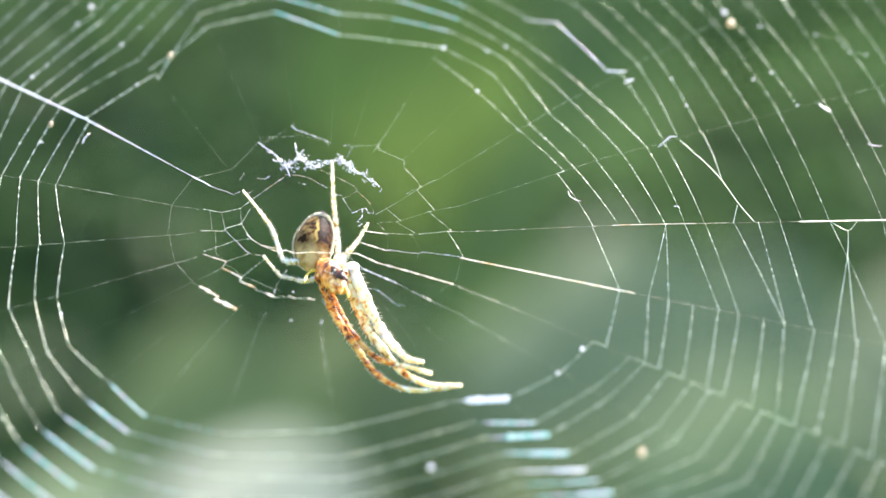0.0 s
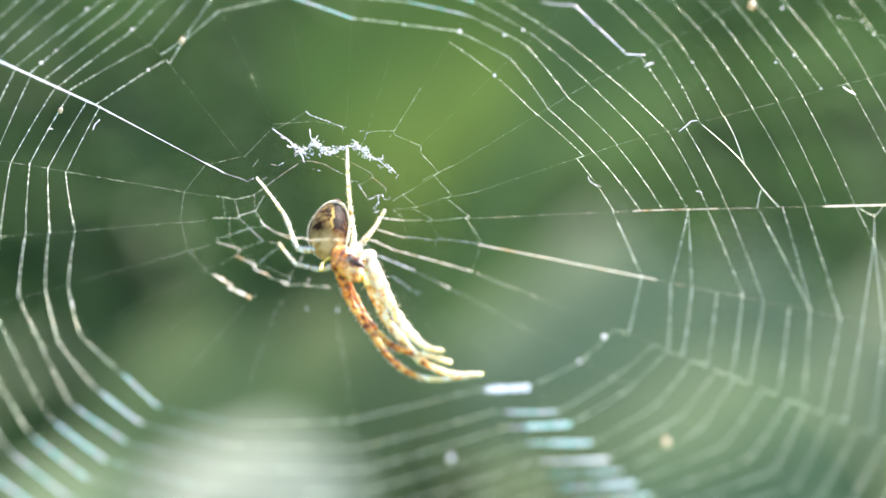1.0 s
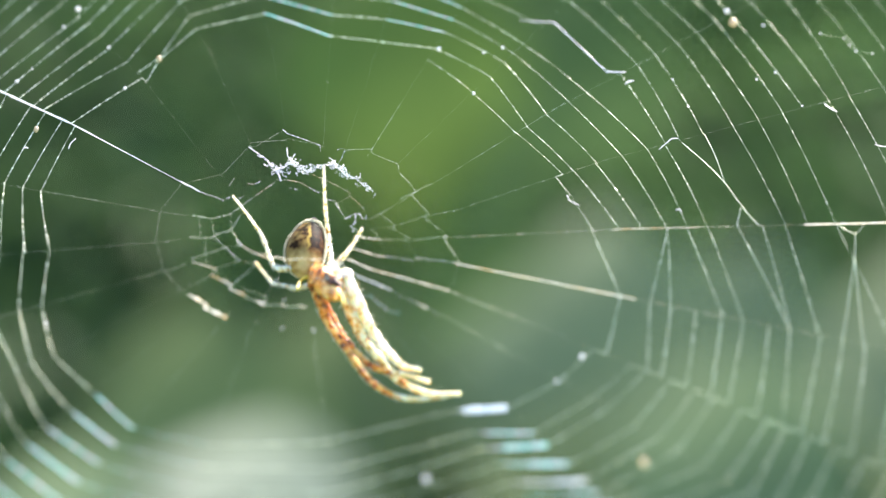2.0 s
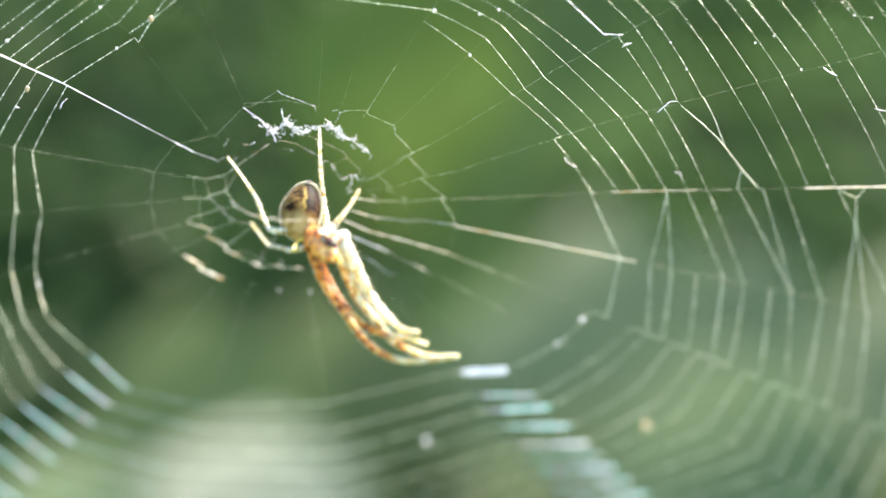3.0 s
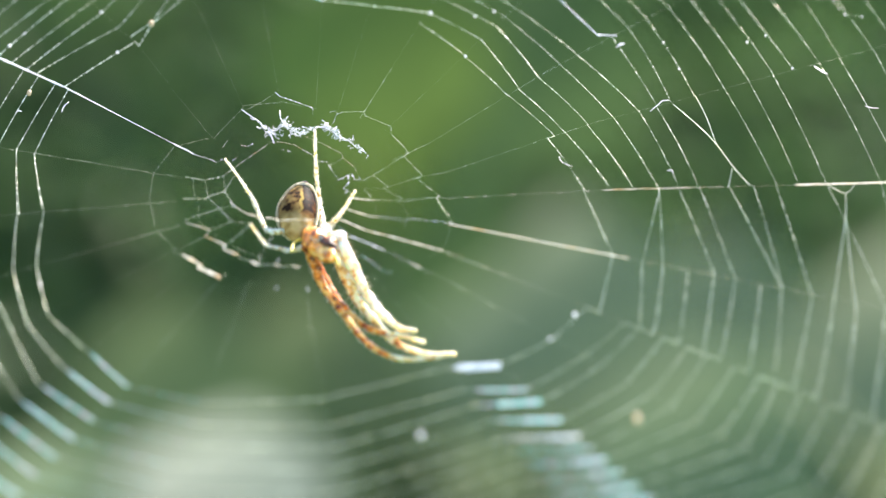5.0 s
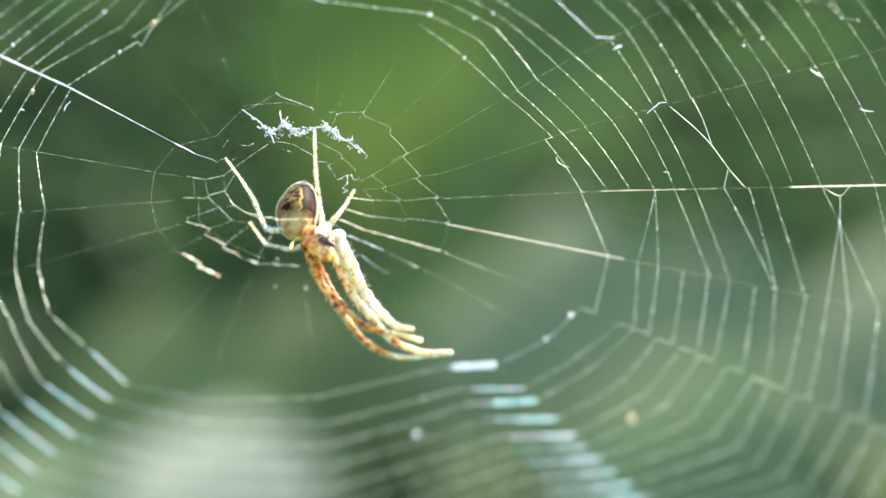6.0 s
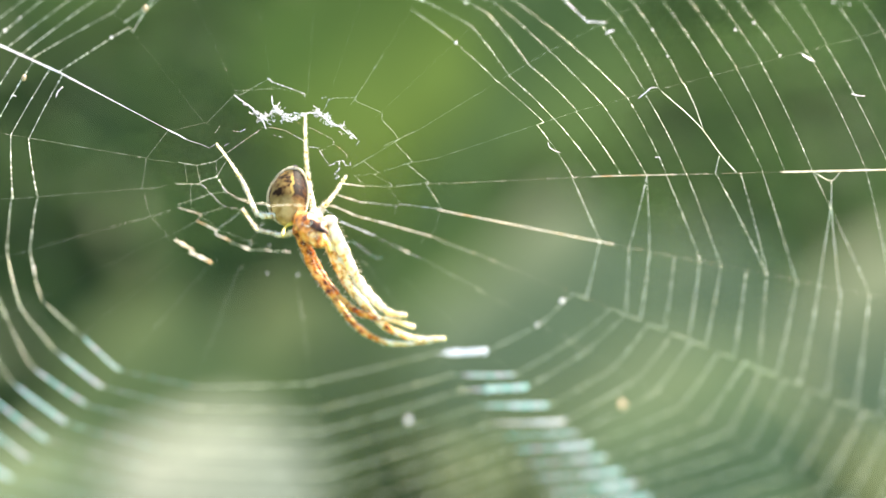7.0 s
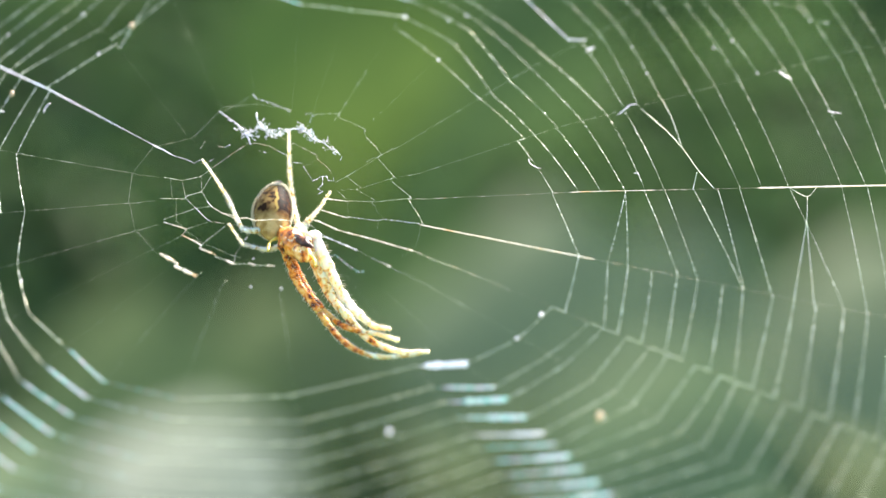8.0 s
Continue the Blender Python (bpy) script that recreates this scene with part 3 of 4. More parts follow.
def spider_web():
    rng = random.Random(7)
    web = new("spider_web")
    tagged(web, "glistening orb spider web with one torn-open hub", "spider web")
    # spokes
    for i in range(N):
        outer = 84.0 / max(0.35, abs(math.cos(radians(ANGLES[i])))) if i in (0, 10, 11, 12, 13, 23, 1, 22) else FIRST[i] + PITCH[i] * (TURNS + 0.6)
        outer = min(outer, 92.0)
        inner = 10.2 if i in (23, 22) else 11.6 if i in (20, 21) else 8.9 if i == 0 else 7.6 if i == 1 else 7.0 if i == 2 else 7.7 if i == 10 else 9.5 if 11 <= i <= 16 else HUB_RING[i] * (0.7 if i > 19 else 0.95)
        steps = int((outer - inner) / 0.22)
        pts, rad = [], []
        for k in range(steps + 1):
            r = inner + (outer - inner) * k / steps
            wob = 0.04 * math.sin(r * 3.1 + i) * (r < HUB_RING[i])
            a = polar(i, r)
            side = Vector((-a.y, a.x, 0)).normalized()
            pts.append(a + side * wob)
            base = THICK.get(i, 0.0009 if 3 <= i <= 9 else 0.001 if 14 <= i <= 20 else 0.003 if i in (11, 12) else 0.003 if i == 13 else 0.0026)
            # sun glints along these spokes are imitated by a thicker thread
            if i == 23:
                base = 0.036 if 10 < r < 23 else 0.012 if r < 10 else 0.003
            elif i == 0:
                base = 0.055 if r > 34.5 else 0.022 if 21 < r < 27 else 0.0042
            elif i == 10:
                base = 0.013 + 0.063 * min(1, max(0, (r - 13) / 14)) if r > 11.5 else 0.05 if r > 9.7 else 0.012
            elif i in (16, 17, 18) and r < 17:
                base = 0.0028
            elif i == 4 and r < 15:
                base = 0.005
            elif i == 22:
                base = 0.0045 if r < 18 else 0.0015
            elif i == 21:
                base = 0.004 if r < 17 else 0.0015
            rad.append(base * (1 + 0.25 * rng.uniform(-1, 1)) * (1.0 if base >= 0.012 else 3.0 if rng.random() < 0.2 else 0.7))
        sh = Shape()
        tube(sh, pts, rad, 6)
        mat = SILK_WARM if i in (0, 22, 23) else SILK_BLUE if i == 10 else SILK
        part("spoke_thread", sh, mat, web, "spoke of silk thickened to imitate its glint in the sun" if i in (10, 23) else "")
    # sticky spiral, stretch by stretch between the spokes
    for i in range(N):
        j = (i + 1) % N
        for k in range(TURNS + 3 if i < 3 or i > 20 else TURNS if i < 4 or i > 18 else 11 if i in (8, 9, 10) else 9):
            ka, kb = (k + 1 if i == 4 else k), k
            if (i, k) in SNAPPED:
                continue
            if i == 9 and k:
                ka = k + 1
            if i == 23:
                kb = {1: 3, 2: 3}.get(k, k)
                ka = {6: 7, 10: 11}.get(k, k)
            shift_a, shift_b = rng.uniform(-0.06, 0.06), rng.uniform(-0.06, 0.06)
            a = polar(i, turn_radius(i, ka) + jog(i, ka) + shift_a)
            b = polar(j, (UPPER_SIDE[k] if i == 9 and k < len(UPPER_SIDE) else turn_radius(j, kb)) + shift_b)
            out = (a + b).normalized()
            bow = rng.uniform(0.02, 0.04) * (b - a).length * (0.2 if i in (22, 23) else 0.5 if i < 4 else 0.3)
            steps = max(18, int((b - a).length / 0.14))
            base = 0.0124 * rng.uniform(0.8, 1.15)
            pts = [a.lerp(b, f / steps) + out * bow * 4 * (f / steps) * (1 - f / steps) for f in range(steps + 1)]
            if (i, k) in KNOT:
                half = steps // 2
                pts = [a.lerp(KNOT[i, k], f / half) if f < half else KNOT[i, k].lerp(b, (f - half) / (steps - half)) for f in range(steps + 1)]
            beads = sticky(rng, base, steps + 1)
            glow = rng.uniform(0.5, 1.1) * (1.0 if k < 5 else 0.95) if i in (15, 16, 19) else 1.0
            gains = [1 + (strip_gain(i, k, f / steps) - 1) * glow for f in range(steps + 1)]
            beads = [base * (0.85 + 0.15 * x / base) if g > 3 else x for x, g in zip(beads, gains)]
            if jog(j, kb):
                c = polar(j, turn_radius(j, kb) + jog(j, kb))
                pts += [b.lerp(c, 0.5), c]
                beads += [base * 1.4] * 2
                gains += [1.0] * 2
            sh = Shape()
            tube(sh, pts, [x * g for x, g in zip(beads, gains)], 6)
            # glints are painted: these stretches are widened and take a tinted or white silk
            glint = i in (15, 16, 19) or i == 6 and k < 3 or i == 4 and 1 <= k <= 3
            part("painted_glint_thread" if glint else "spiral_thread", sh, SILK_BLUE if i == 19 and k in (0, 4) else SILK_RAINBOW_GLINT if glint else SILK, web,
                 "stretch of sticky thread widened and tinted like a rainbow glint" if glint else "")
    # net round the hub: inner rings on the far side, short jogging threads everywhere else
    for share, first, last in ((1.0, 6, 16), (0.72, 11, 17)):
        for i in range(first, last):
            a, b = polar(i, HUB_RING[i] * share + rng.uniform(-0.2, 0.2)), polar(i + 1, HUB_RING[i + 1] * share + rng.uniform(-0.2, 0.2))
            sh = Shape()
            angular(sh, [a, b], 0.0065, rng)
            part("hub_ring", sh, SILK, web)
    for threads in (HUB_OUTER_RING, HUB_INNER_RINGS, HUB_SPOKES, HUB_TOP, HUB_CURLS, HUB_LEFT, HUB_LEFT_INNER, HUB_LOW, HUB_LOW_BITS):
        for thick, mat, q in threads:
            sh = Shape()
            angular(sh, [(x, y, 0.03) for x, y in q], thick, rng)
            part("hub_thread", sh, mat, web)
    # crumpled silk over the hub: many fine kinked fibres along a sagging line
    sh = Shape()
    spine = [Vector((x, y, 0)) for x, y in ((-5.25, 9.36), (-4.4, 8.5), (-3.5, 7.4), (-3.1, 6.9), (-2.04, 7.62), (-1.48, 7.1), (-0.83, 6.76), (-0.1, 7.3), (1.0, 7.44), (1.5, 6.9), (1.8, 6.3), (2.55, 5.97), (3.19, 5.24), (3.91, 4.63))]
    body = [0.01, 0.03, 0.1, 0.24, 0.34, 0.22, 0.12, 0.09, 0.2, 0.18, 0.12, 0.12, 0.04, 0.03]
    count = [0, 2, 14, 34, 50, 26, 14, 8, 26, 18, 12, 14, 4, 2]
    for at, wide, many in zip(spine, body, count):
        for k in range(many):
            p = at + Vector((rng.gauss(0, 0.2), rng.gauss(0, wide * 0.8), rng.gauss(0, wide * 0.3)))
            q = [p]
            for step in range(rng.randrange(2, 6)):
                q.append(q[-1] + Vector((rng.gauss(0.02, 0.1), rng.gauss(0, 0.1), rng.gauss(0, 0.05))))
            angular(sh, q, rng.uniform(0.012, 0.028), rng)
    for a, b in zip(spine, spine[1:]):
        for k in range(3):
            off = Vector((rng.gauss(0, 0.05), rng.gauss(0, 0.07), 0))
            angular(sh, [a + off, a.lerp(b, 0.5) + off * 1.5, b - off], 0.024, rng)
    for q in ([(-3.3, 7.0, 0), (-2.95, 6.3, 0), (-2.77, 5.72, 0)], [(-3.15, 6.9, 0), (-2.77, 5.72, 0)], [(-3.0, 6.6, 0), (-2.85, 5.95, 0)], [(-2.04, 7.8, 0), (-2.4, 8.4, 0), (-2.48, 9.24, 0)]):
        angular(sh, q, 0.04, rng)
    part("silk_tuft", sh, SILK_BLUE, web, "crumpled white tuft of silk")
    sh = Shape()
    for q in ([(1.89, 1.76), (2.34, 2.0), (2.46, 2.18), (2.96, 2.29), (3.09, 1.82), (3.5, 1.76), (3.46, 2.12)], [(2.67, 2.18), (2.68, 1.41), (2.36, 0.93), (2.7, 0.64), (2.34, 0.35)]):
        angular(sh, [(x, y, 0) for x, y in q], 0.024, rng)
    part("loose_thread", sh, SILK_BLUE, web, "curled loose end of silk")
    # snapped and doubled threads among the turns and round the hub
    for q in ([(36.8, 0.95, 0), (38.01, 0.0, 0), (38.8, 0.9, 0)], [(38.05, 0.0, 0), (37.76, -2.44, 0), (36.9, -6.6, 0), (36.04, -10.65, 0)], [(37.76, -2.44, 0), (37.6, -6.8, 0), (37.45, -11.14, 0)],
              [(26.43, 9.61, 0), (28.2, 7.1, 0), (29.26, 5.24, 0), (30.3, 2.8, 0), (31.3, 0.87, 0)], [(28.14, 10.5, 0), (28.75, 8.2, 0), (29.26, 5.24, 0)], [(30.19, 2.6, 0), (29.95, 1.6, 0), (29.76, 0.75, 0)]):
        line = smooth_line(q, 6)
        sh = Shape()
        tube(sh, line, beaded(rng, 0.018, len(line), 0.4), 6)
        part("stray_thread", sh, SILK, web)
    sh = Shape()
    angular(sh, [(37.74, 21.79, 0), (39.5, 21.25, 0), (39.82, 20.44, 0), (40.22, 19.7, 0), (41.47, 19.43, 0)], 0.008, rng)
    part("stray_thread", sh, SILK, web)
    sh = Shape()
    angular(sh, [(14.87, 23.63, 0.02), (15.75, 23.42, 0.02), (17.53, 23.29, 0.02), (21.28, 17.44, 0.02), (22.46, 17.44, 0.02)], 0.03, rng)
    part("stray_thread", sh, SILK_BLUE, web, "thicker bluish stretch of thread")
    return on_web(web)


spider_web()


# ---- the spider, hanging under the web ----
def leg(spider, joints, r_start, r_end, mat, rng):
    line = smooth_line(joints, 16)
    n = len(line) - 1
    cuts = [0, 0.36, 0.46, 0.72, 0.9, 1.0]
    names = ["leg", "patella", "tibia", "metatarsus", "tarsus"]
    first = None
    for name, c0, c1 in zip(names, cuts, cuts[1:]):
        i0, i1 = round(c0 * n), max(round(c0 * n) + 2, round(c1 * n))
        seg = line[i0:min(i1, n) + 1]
        if len(seg) < 3:
            seg = line[-3:]
        rad = []
        for k in range(len(seg)):
            f = k / (len(seg) - 1)
            whole = c0 + (c1 - c0) * f
            r = r_start + (r_end - r_start) * whole ** 0.8
            knob = 1 + 0.16 * noise.noise(seg[k] * 2.3 + Vector((r_start * 50, 0, 0))) + 0.16 * noise.noise(seg[k] * 5.5 + Vector((0, r_start * 50, 0)))
            rad.append(r * knob * (0.86 + 0.2 * math.sin(math.pi * f) ** 0.6 + 0.08 * math.cos(2 * math.pi * f) ** 2))
        sh = Shape()
        tube(sh, seg, rad, 12)
        ob = part(name, sh, JOINT if name == "patella" and mat is LEG_ORANGE else LEG_TIP if name in ("metatarsus", "tarsus") and mat is not LEG_HIND else mat, first or spider)
        first = first or ob
    if mat is LEG_HIND:
        for c in (0.36, 0.62):
            i = round(c * n)
            r = (r_start + (r_end - r_start) * c ** 0.8) * 1.0
            sh = Shape()
            tube(sh, line[i - 1:i + 2], [r * 0.95, r * 1.14, r * 0.95], 12)
            part("band", sh, JOINT, first, "tan band round the leg")
    sh = Shape()
    stout = r_start > 0.26
    for k in range(560 if stout else 420):
        i = rng.randrange(1, n)
        way = (line[i + 1] - line[i - 1]).normalized()
        v = Vector((rng.gauss(0, 1), rng.gauss(0, 1), rng.gauss(0, 1)))
        v = (v - way * v.dot(way)).normalized()
        r = r_start + (r_end - r_start) * (i / n) ** 0.8
        a = line[i] + v * r * 0.8
        b = a + (v * 0.8 + way * 0.5) * (0.12 + r * rng.uniform(0.3, 1.0))
        tube(sh, [a, a.lerp(b, 0.5), b], [0.018, 0.012, 0.005], 4)
    part("bristles", sh, BRISTLE, first)
    return first


def spider():
    rng = random.Random(3)
    body = new("spider")
    tagged(body, "orange and straw-coloured orb weaver spider hanging in the web", "spider")
    sh = Shape()
    prof = lambda t: 1.42 * (math.sin(math.pi * min(1, 0.03 + 0.94 * t)) ** 0.62) * (0.62 + 0.5 * t - 0.18 * t * t)
    egg(sh, (-0.42, 5.3, -3.4), (-1.1, -0.95, -3.1), prof, 1.14)
    # it bulges on the back and is pinched on the belly side
    for p in range(len(sh.v)):
        x, y, z = sh.v[p]
        f = math.sin(math.pi * min(1.0, max(0.0, (y + 0.95) / 6.25)))
        sh.v[p] = (x - 0.3 * f * (0.45 if x > -0.8 else 1.0), y, z)
    abdomen = part("abdomen", sh, ABDOMEN, body, "mottled brown abdomen with a dark flank")
    skin = [Vector(q) for q in sh.v]
    sh = Shape()
    for k in range(12000):
        i = rng.randrange(28, len(skin) - 28)
        a = skin[i].lerp(skin[i + 1], rng.random())
        out = (a - Vector((-0.95, min(3.6, max(0.6, a.y)), -3.25))).normalized()
        # only along the outline, where they imitate the white rim of backlight
        if not -0.5 < out.z - out.y < 0.3:
            continue
        way = (out + Vector((rng.gauss(0, 0.25), 0.3, rng.gauss(0, 0.25)))).normalized()
        tube(sh, [a, a + way * rng.uniform(0.1, 0.19)], [0.024, 0.012], 3)
    part("hairs", sh, BRISTLE, abdomen, "short pale hairs set along the outline to form its backlit rim")
    sh = Shape()
    prof = lambda t: 1.0 * math.sin(math.pi * min(1, 0.06 + 0.88 * t)) ** 0.6 * (1.0 - 0.2 * t)
    egg(sh, (-0.35, -0.1, -3.1), (1.35, -4.3, -1.9), prof)
    for p in range(len(sh.v)):
        q = Vector(sh.v[p])
        sh.v[p] = tuple(q + Vector((1, -0.5, 0.5)) * 0.22 * noise.noise(q * 1.5))
    part("cephalothorax", sh, THORAX, body, "glossy orange-brown head and thorax")
    sh = Shape()
    egg(sh, (0.4, -1.9, -1.85), (1.6, -4.2, -0.95), lambda t: 0.34 * math.sin(math.pi * min(1, 0.05 + 0.9 * t)) ** 0.7 * (1.1 - 0.4 * t), sides=18, steps=12)
    for p in range(len(sh.v)):
        q = Vector(sh.v[p])
        sh.v[p] = tuple(q + Vector((1, -0.5, 0.5)) * 0.34 * noise.noise(q * 2.2))
    part("sternum", sh, STERNUM, body, "dark brown plate between the legs")
    for dx in (-0.2, 0.2):
        sh = Shape()
        egg(sh, (0.75 + dx, -3.3, -1.65), (1.05 + dx, -5.1, -1.4), lambda t: 0.4 * (1.1 - 0.5 * t) * math.sin(math.pi * min(1, 0.1 + 0.85 * t)) ** 0.6, sides=14, steps=10)
        part("jaw", sh, FANG, body, "orange jaw with a dark root")
    for q in ([(-0.6, -0.86, -3.0), (-1.28, -1.49, -3.0), (-1.49, -3.0, -2.4)], [(1.2, -3.6, -1.9), (1.7, -4.6, -1.5), (1.8, -5.6, -1.4)]):
        line = smooth_line(q, 6)
        sh = Shape()
        tube(sh, line, [0.11 + 0.03 * math.sin(i * 0.9) for i in range(len(line))], 9)
        part("palp", sh, PALP, body, "yellowish palp")
    # the front legs hang more steeply than the slanting web
    front_legs = (
        ([(-0.35, -2.21, -2.69), (0.68, -4.01, -4.55), (1.96, -6.27, -4.97), (3.35, -8.52, -5.41), (4.79, -9.94, -5.61), (6.61, -10.60, -5.60), (9.23, -10.65, -5.24)], 0.33, 0.135, LEG_ORANGE),
        ([(-0.00, -2.51, -2.85), (1.05, -3.80, -4.83), (2.27, -5.74, -5.41), (3.52, -7.30, -5.48), (4.76, -8.25, -5.30), (6.24, -8.90, -5.00), (7.78, -9.69, -4.86)], 0.31, 0.135, LEG_ORANGE),
        ([(1.34, -2.04, -2.62), (2.34, -3.59, -4.10), (3.25, -5.37, -5.08), (4.39, -7.08, -5.30), (5.30, -8.52, -5.41), (6.40, -9.57, -5.46), (7.87, -10.30, -5.38), (9.96, -10.52, -5.19)], 0.45, 0.140, LEG),
        ([(1.81, -1.29, -2.80), (2.87, -3.24, -3.88), (3.98, -4.79, -5.23), (5.16, -6.71, -5.34), (6.07, -8.09, -5.05), (7.21, -8.79, -4.59)], 0.60, 0.120, LEG_SUNLIT),
    )
    hind_legs = (
        ([(0.9, 0.04, -3.2), (0.68, 3.83, -4.5), (0.45, 5.53, -3.5), (0.34, 6.52, -1.8), (0.32, 7.48, -0.1)], 0.225, 0.06, LEG_HIND),
        ([(-1.62, -0.10, -3.00), (-2.39, 0.12, -3.40), (-3.10, 0.64, -3.80), (-3.44, 1.58, -4.10), (-3.95, 3.57, -4.30), (-4.24, 4.48, -4.25), (-4.46, 4.77, -4.00), (-5.24, 4.52, -2.10), (-6.18, 4.31, -0.10)], 0.215, 0.075, LEG_HIND),
        ([(1.05, -0.51, -3.0), (1.49, 1.14, -3.6), (2.27, 1.04, -2.2), (3.15, 0.86, -0.1)], 0.225, 0.06, LEG_HIND),
        ([(-0.64, -2.09, -2.8), (-1.27, -1.99, -3.2), (-1.90, -1.89, -3.3), (-2.65, -1.70, -3.2), (-3.21, -1.82, -2.9), (-3.54, -1.99, -2.2), (-3.94, -2.23, -1.2), (-4.33, -2.51, -0.1)], 0.165, 0.06, LEG_HIND),
    )
    for joints, r0, r1, mat in front_legs + hind_legs:
        a, b = Vector(joints[0]), Vector(joints[1])
        sh = Shape()
        swell = 1.9 if mat is LEG_HIND and a.x > 0.5 else 1.25
        egg(sh, a - (b - a).normalized() * 0.5, a + (b - a).normalized() * 0.36 * swell, lambda t: r0 * swell * math.sin(math.pi * min(1, 0.08 + 0.86 * t)) ** 0.6, sides=14, steps=10)
        part("coxa", sh, mat, body)
        leg(body, joints, r0, r1, mat, rng)
    return on_web(body)


spider()


# ---- bits caught in the web ----
def fluff(u, v, points, radius=0.06):
    line = smooth_line(points, 3)
    sh = Shape()
    rng = random.Random(int(u * 10))
    tube(sh, line, [r * (0.35 + 0.65 * math.sin(math.pi * (k + 0.5) / len(line))) for k, r in enumerate(beaded(rng, radius * 0.62, len(line), 0.7))], 7)
    ob = part("fluff", sh, DEBRIS_WHITE)
    tagged(ob, "tiny white hooked fibre caught in the web", "fibre", "bits in the web")
    on_web(ob, Matrix.Translation(sag(Vector((u, v, 0))) * MM))


def seed(u, v, size, mat=None, stretch=1.4):
    sh = Shape()
    egg(sh, (0, -size * stretch, 0), (0, size * stretch, 0), lambda t: size * math.sin(math.pi * min(1, 0.05 + 0.9 * t)) ** 0.6, sides=12, steps=9)
    for p in range(len(sh.v)):
        q = Vector(sh.v[p])
        sh.v[p] = tuple(q * (1 + 0.25 * noise.noise(q * 6 + Vector((u, v, 0)))))
    ob = part("seed", sh, mat or DEBRIS_TAN)
    tagged(ob, "tiny tan seed caught in the web" if mat is None else "tiny bright water drop on a web thread", "seed" if mat is None else "drop", "bits in the web")
    on_web(ob, Matrix.Translation(sag(Vector((u, v, 0))) * MM))


fluff(25.58, 9.55, [(-0.9, -0.7, 0), (-0.2, 0.1, 0), (0.1, 0.45, 0), (0.6, 0.5, 0)], 0.07)
fluff(18.28, 3.31, [(-0.45, 0.8, 0), (-0.35, 0.3, 0), (0.05, -0.1, 0), (0.45, -0.25, 0)], 0.035)
fluff(21.9, 17.44, [(-0.6, 0.15, 0), (0.0, 0.05, 0), (0.8, 0.0, 0)], 0.075)
fluff(22.84, 16.26, [(-0.3, -0.2, 0), (0.0, 0.1, 0), (0.4, 0.25, 0)], 0.1)
fluff(-18.28, 9.86, [(-0.2, -0.6, 0), (-0.1, 0.0, 0), (0.2, 0.5, 0)], 0.07)
fluff(40.98, 9.05, [(-0.5, 0.2, 0), (0.0, 0.0, 0), (0.5, -0.05, 0)], 0.06)
fluff(25.83, 2.41, [(-0.3, 0.1, 0), (0.0, 0.1, 0), (0.1, -0.2, 0)], 0.05)
fluff(37.74, 13.15, [(-0.5, 0.6, 0), (-0.1, 0.1, 0), (0.4, -0.3, 0)], 0.08)
fluff(-21.63, 9.36, [(-0.2, 0.0, 0), (0.0, 0.1, 0), (0.2, 0.0, 0)], 0.09)
seed(31.21, 23.15, 0.3)
seed(-12.56, 19.3, 0.22)
seed(-21.07, 11.44, 0.19)
seed(21.83, -21.08, 0.22)
seed(30.82, 24.52, 0.2, DEBRIS_WHITE, 1.0)
seed(7.79, -22.33, 0.22, DEBRIS_WHITE, 1.0)
seed(18.28, -11.78, 0.16, DEBRIS_WHITE, 1.2)
seed(-2.11, -9.01, 0.07, DEBRIS_WHITE, 1.0)
seed(0.04, -9.18, 0.075, DEBRIS_WHITE, 1.0)
seed(8.63, 20.24, 0.16, DEBRIS_WHITE, 1.0)
seed(11.22, 15.16, 0.12, DEBRIS_WHITE, 1.2)
seed(-2.06, -6.24, 0.055, DEBRIS_WHITE, 1.0)
# drops strung along the outer turns
for u, v, size in ((-23.05, 16.78, 0.15), (-22.06, 18.23, 0.09), (-20.15, 23.08, 0.11), (-19.23, 25.21, 0.2), (-16.49, 20.64, 0.12), (-14.89, 15.93, 0.12),
                   (37.74, 21.79, 0.07), (39.5, 21.25, 0.07), (39.82, 20.44, 0.06), (40.22, 19.7, 0.08), (41.47, 19.43, 0.07), (33.92, 17.31, 0.09),
                   (32.46, 16.52, 0.09), (33.49, 22.81, 0.1), (27.14, 13.54, 0.08), (35.58, 13.54, 0.08), (26.16, 16.59, 0.08), (16.52, -14.02, 0.13),
                   (13.48, 20.37, 0.1), (12.02, 19.83, 0.1), (-18.37, -8.35, 0.11)):
    seed(u, v, size, DEBRIS_WHITE, 1.0)


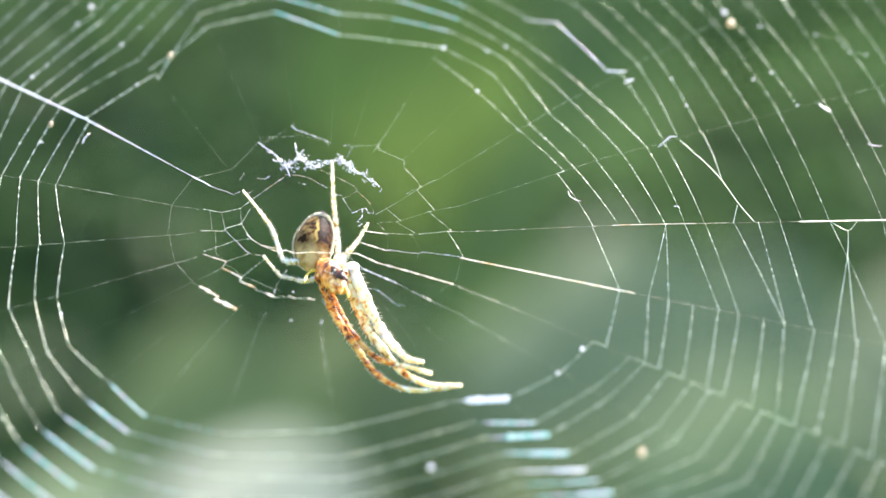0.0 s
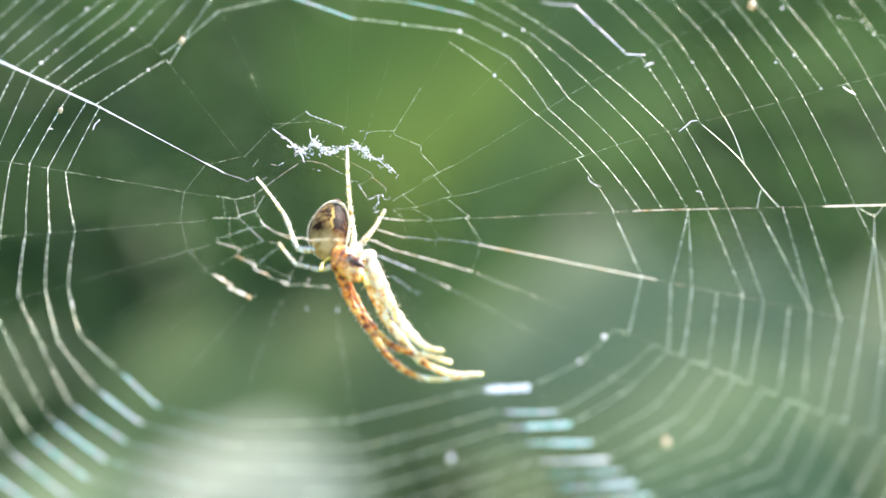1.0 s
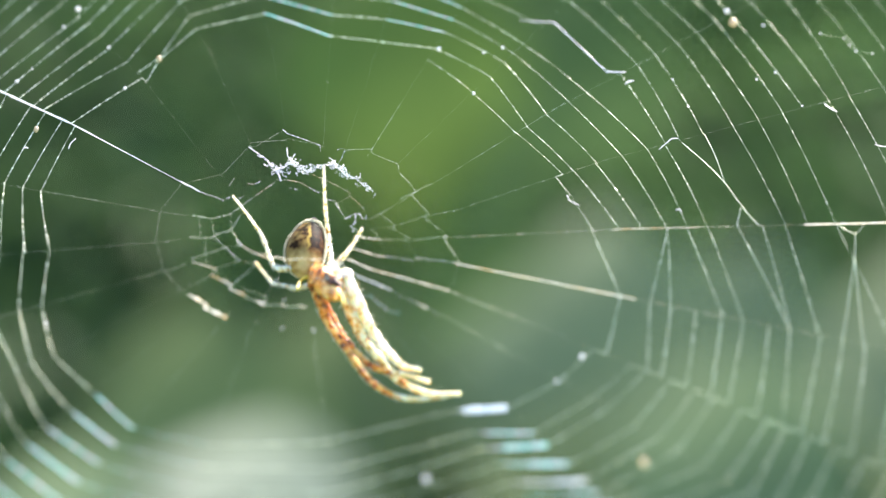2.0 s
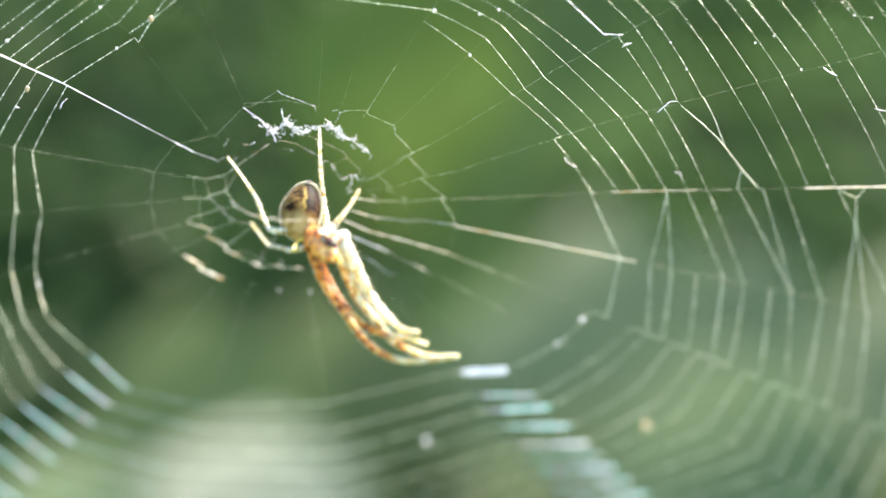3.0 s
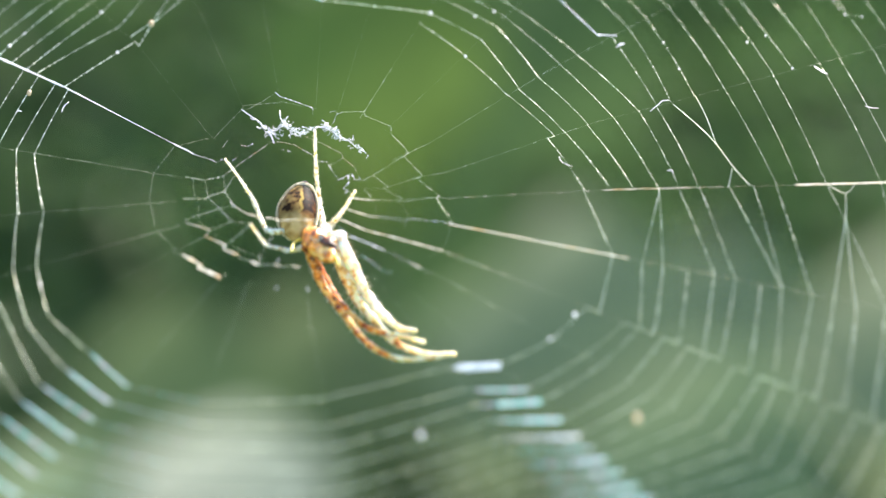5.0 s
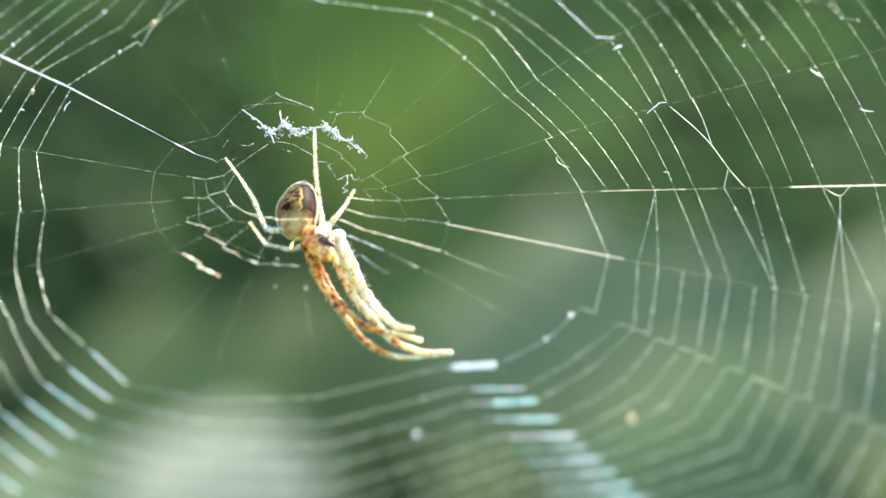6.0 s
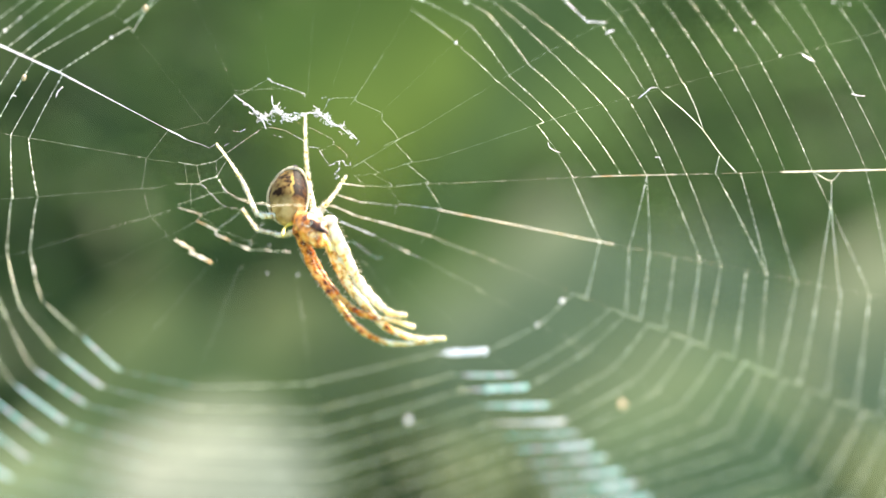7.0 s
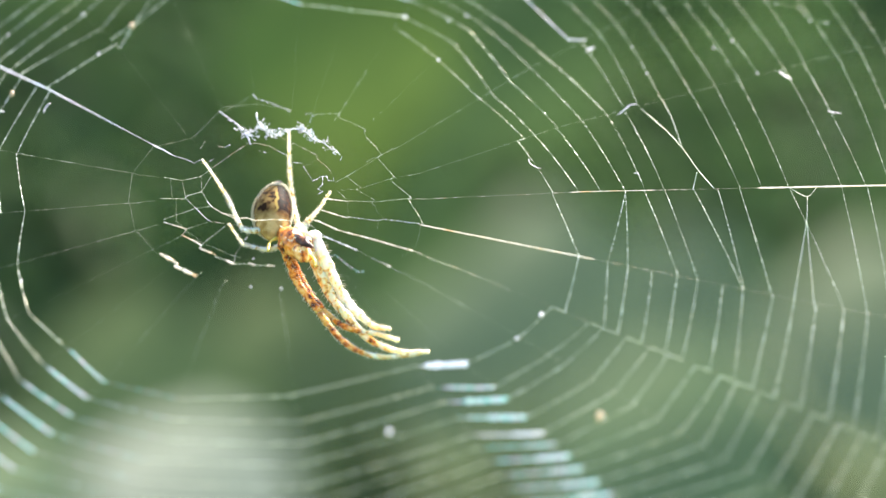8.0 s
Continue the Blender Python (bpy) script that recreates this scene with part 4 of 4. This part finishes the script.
# ---- the web sways in the wind, with all that hangs in it ----
def motions():
    rows = (
        (0.0, 0.00, 0.00, 0.00, 0.00, 0.00, 0.00),
        (0.1, -0.29, -0.16, -0.08, -0.02, 0.01, 0.02),
        (0.2, 0.18, -0.31, -0.21, -0.05, 0.02, 0.04),
        (0.3, 0.68, -0.47, -0.05, -0.07, 0.03, 0.07),
        (0.4, 0.85, -0.61, -0.09, -0.09, 0.05, 0.09),
        (0.5, 1.12, -0.77, 0.10, -0.11, 0.06, 0.11),
        (0.6, 1.61, -1.39, 0.32, -0.11, 0.00, 0.04),
        (0.7, 1.16, -2.02, 0.70, -0.11, -0.05, -0.03),
        (0.8, 0.88, -2.64, 0.62, -0.10, -0.11, -0.10),
        (0.9, 1.23, -3.27, 0.46, -0.10, -0.17, -0.17),
        (1.0, 1.76, -3.88, 0.43, -0.09, -0.22, -0.25),
        (1.1, 2.21, -4.21, 0.32, -0.17, -0.23, -0.32),
        (1.2, 2.32, -4.53, 0.19, -0.25, -0.23, -0.39),
        (1.3, 2.59, -4.86, 0.21, -0.32, -0.24, -0.46),
        (1.4, 1.77, -5.18, -0.01, -0.40, -0.24, -0.54),
        (1.5, 1.12, -5.50, -0.16, -0.48, -0.25, -0.61),
        (1.6, 0.58, -5.15, -0.70, -0.48, -0.30, -0.56),
        (1.7, 0.32, -4.79, -1.11, -0.49, -0.35, -0.51),
        (2.8, 0.53, -8.02, 1.03, -0.28, 0.02, 0.45),
        (2.9, 0.33, -7.82, 1.46, -0.28, -0.02, 0.46),
        (3.0, 0.36, -7.63, 1.39, -0.29, -0.06, 0.48),
        (3.1, 1.29, -7.52, 1.69, -0.42, -0.09, 0.33),
        (3.2, 1.68, -7.41, 1.66, -0.54, -0.13, 0.18),
        (3.3, 1.21, -7.30, 1.64, -0.67, -0.16, 0.03),
        (3.4, 1.76, -7.20, 1.70, -0.80, -0.19, -0.11),
        (3.5, 1.71, -7.09, 1.88, -0.93, -0.22, -0.26),
        (3.6, 1.37, -6.87, 2.78, -0.89, -0.26, -0.28),
        (3.7, 1.15, -6.66, 2.71, -0.86, -0.29, -0.29),
        (3.8, 1.03, -6.46, 1.60, -0.82, -0.33, -0.31),
        (3.9, 0.61, -6.24, 1.12, -0.79, -0.36, -0.33),
        (4.0, 0.39, -6.03, 1.45, -0.75, -0.40, -0.34),
        (4.1, 0.70, -6.42, 1.84, -0.76, -0.47, -0.35),
        (4.2, 0.33, -6.82, 1.16, -0.76, -0.54, -0.36),
        (5.3, 2.01, -3.56, 0.85, -0.56, -0.40, -0.51),
        (5.4, 1.95, -3.27, 0.52, -0.55, -0.39, -0.52),
        (5.5, 2.29, -2.97, 0.65, -0.53, -0.37, -0.54),
        (5.6, 1.99, -2.91, 0.75, -0.53, -0.33, -0.59),
        (5.7, 1.76, -2.85, 0.94, -0.53, -0.28, -0.65),
        (5.8, 1.60, -2.79, 0.59, -0.54, -0.24, -0.70),
        (5.9, 2.12, -2.74, 0.72, -0.54, -0.19, -0.76),
        (6.0, 2.03, -2.68, 0.91, -0.54, -0.15, -0.81),
        (6.1, 1.90, -2.64, 1.18, -0.51, -0.17, -0.82),
        (6.2, 2.00, -2.60, 1.23, -0.49, -0.19, -0.82),
        (6.3, 1.72, -2.56, 1.28, -0.46, -0.21, -0.83),
        (6.5, 1.18, -2.50, 0.94, -0.40, -0.24, -0.84),
        (6.7, 1.24, -2.47, 1.90, -0.29, -0.25, -0.84),
        (6.8, 1.23, -2.46, 2.00, -0.23, -0.25, -0.85),
        (6.9, 1.29, -2.45, 1.54, -0.17, -0.25, -0.85),
        (7.0, 1.88, -2.45, 1.56, -0.11, -0.25, -0.85),
        (7.2, 2.73, -1.78, 1.25, -0.11, -0.20, -1.01),
        (7.3, 3.03, -1.45, 0.98, -0.10, -0.18, -1.09),
        (7.5, 2.14, -0.75, 0.85, -0.10, -0.14, -1.26),
        (7.7, 2.08, -0.23, 0.55, -0.22, -0.15, -1.22),
        (7.8, 1.80, 0.04, 0.47, -0.28, -0.15, -1.21),
        (8.0, 2.25, 0.54, 0.47, -0.40, -0.16, -1.17),
    )
    # the spider turns a little on its threads besides: degrees about the upright and sideways, millimetres aside and up
    turns = (
        (0.0, 0.00, 0.00, 0.00, 0.00),
        (0.5, 0.02, -0.24, 0.02, 0.00),
        (1.0, 0.77, -0.65, 0.05, -0.01),
        (1.5, 1.15, -0.35, 0.04, 0.04),
        (2.1, 1.26, -0.73, 0.06, 0.04),
        (3.0, 1.42, -1.31, 0.10, 0.04),
        (3.5, 2.32, -2.31, 0.13, 0.02),
        (4.0, 2.28, -1.32, 0.09, -0.03),
        (4.8, 2.86, -0.95, 0.10, -0.04),
        (5.5, 3.37, -0.63, 0.10, -0.05),
        (6.0, 3.04, -1.02, 0.10, -0.01),
        (6.5, 3.51, -0.62, 0.13, -0.03),
        (7.0, 4.16, -0.34, 0.11, -0.02),
        (7.5, 4.78, -0.36, 0.15, -0.01),
        (8.0, 5.41, -0.44, 0.21, -0.05),
    )

    def sway(x, y, z, rx, ry, rz):
        return Matrix.Translation(HUB + Vector((x, y, z)) * MM) @ pose(0, 0, 0, rx, ry, rz) @ Matrix.Translation(-HUB)

    def own_turn(t):
        rz, rx, aside, up = (np.interp(t, [q[0] for q in turns], [q[c] for q in turns]) for c in (1, 2, 3, 4))
        return Matrix.Translation(HUB + Vector((aside, 0, up)) * MM) @ pose(0, 0, 0, rx, 0, rz) @ Matrix.Translation(-HUB)

    for ob, base in SWAYING:
        own = own_turn if ob.name == "spider" else lambda t: Matrix()
        walk(ob, [(t, sway(*six) @ own(t) @ base) for t, *six in rows])


motions()
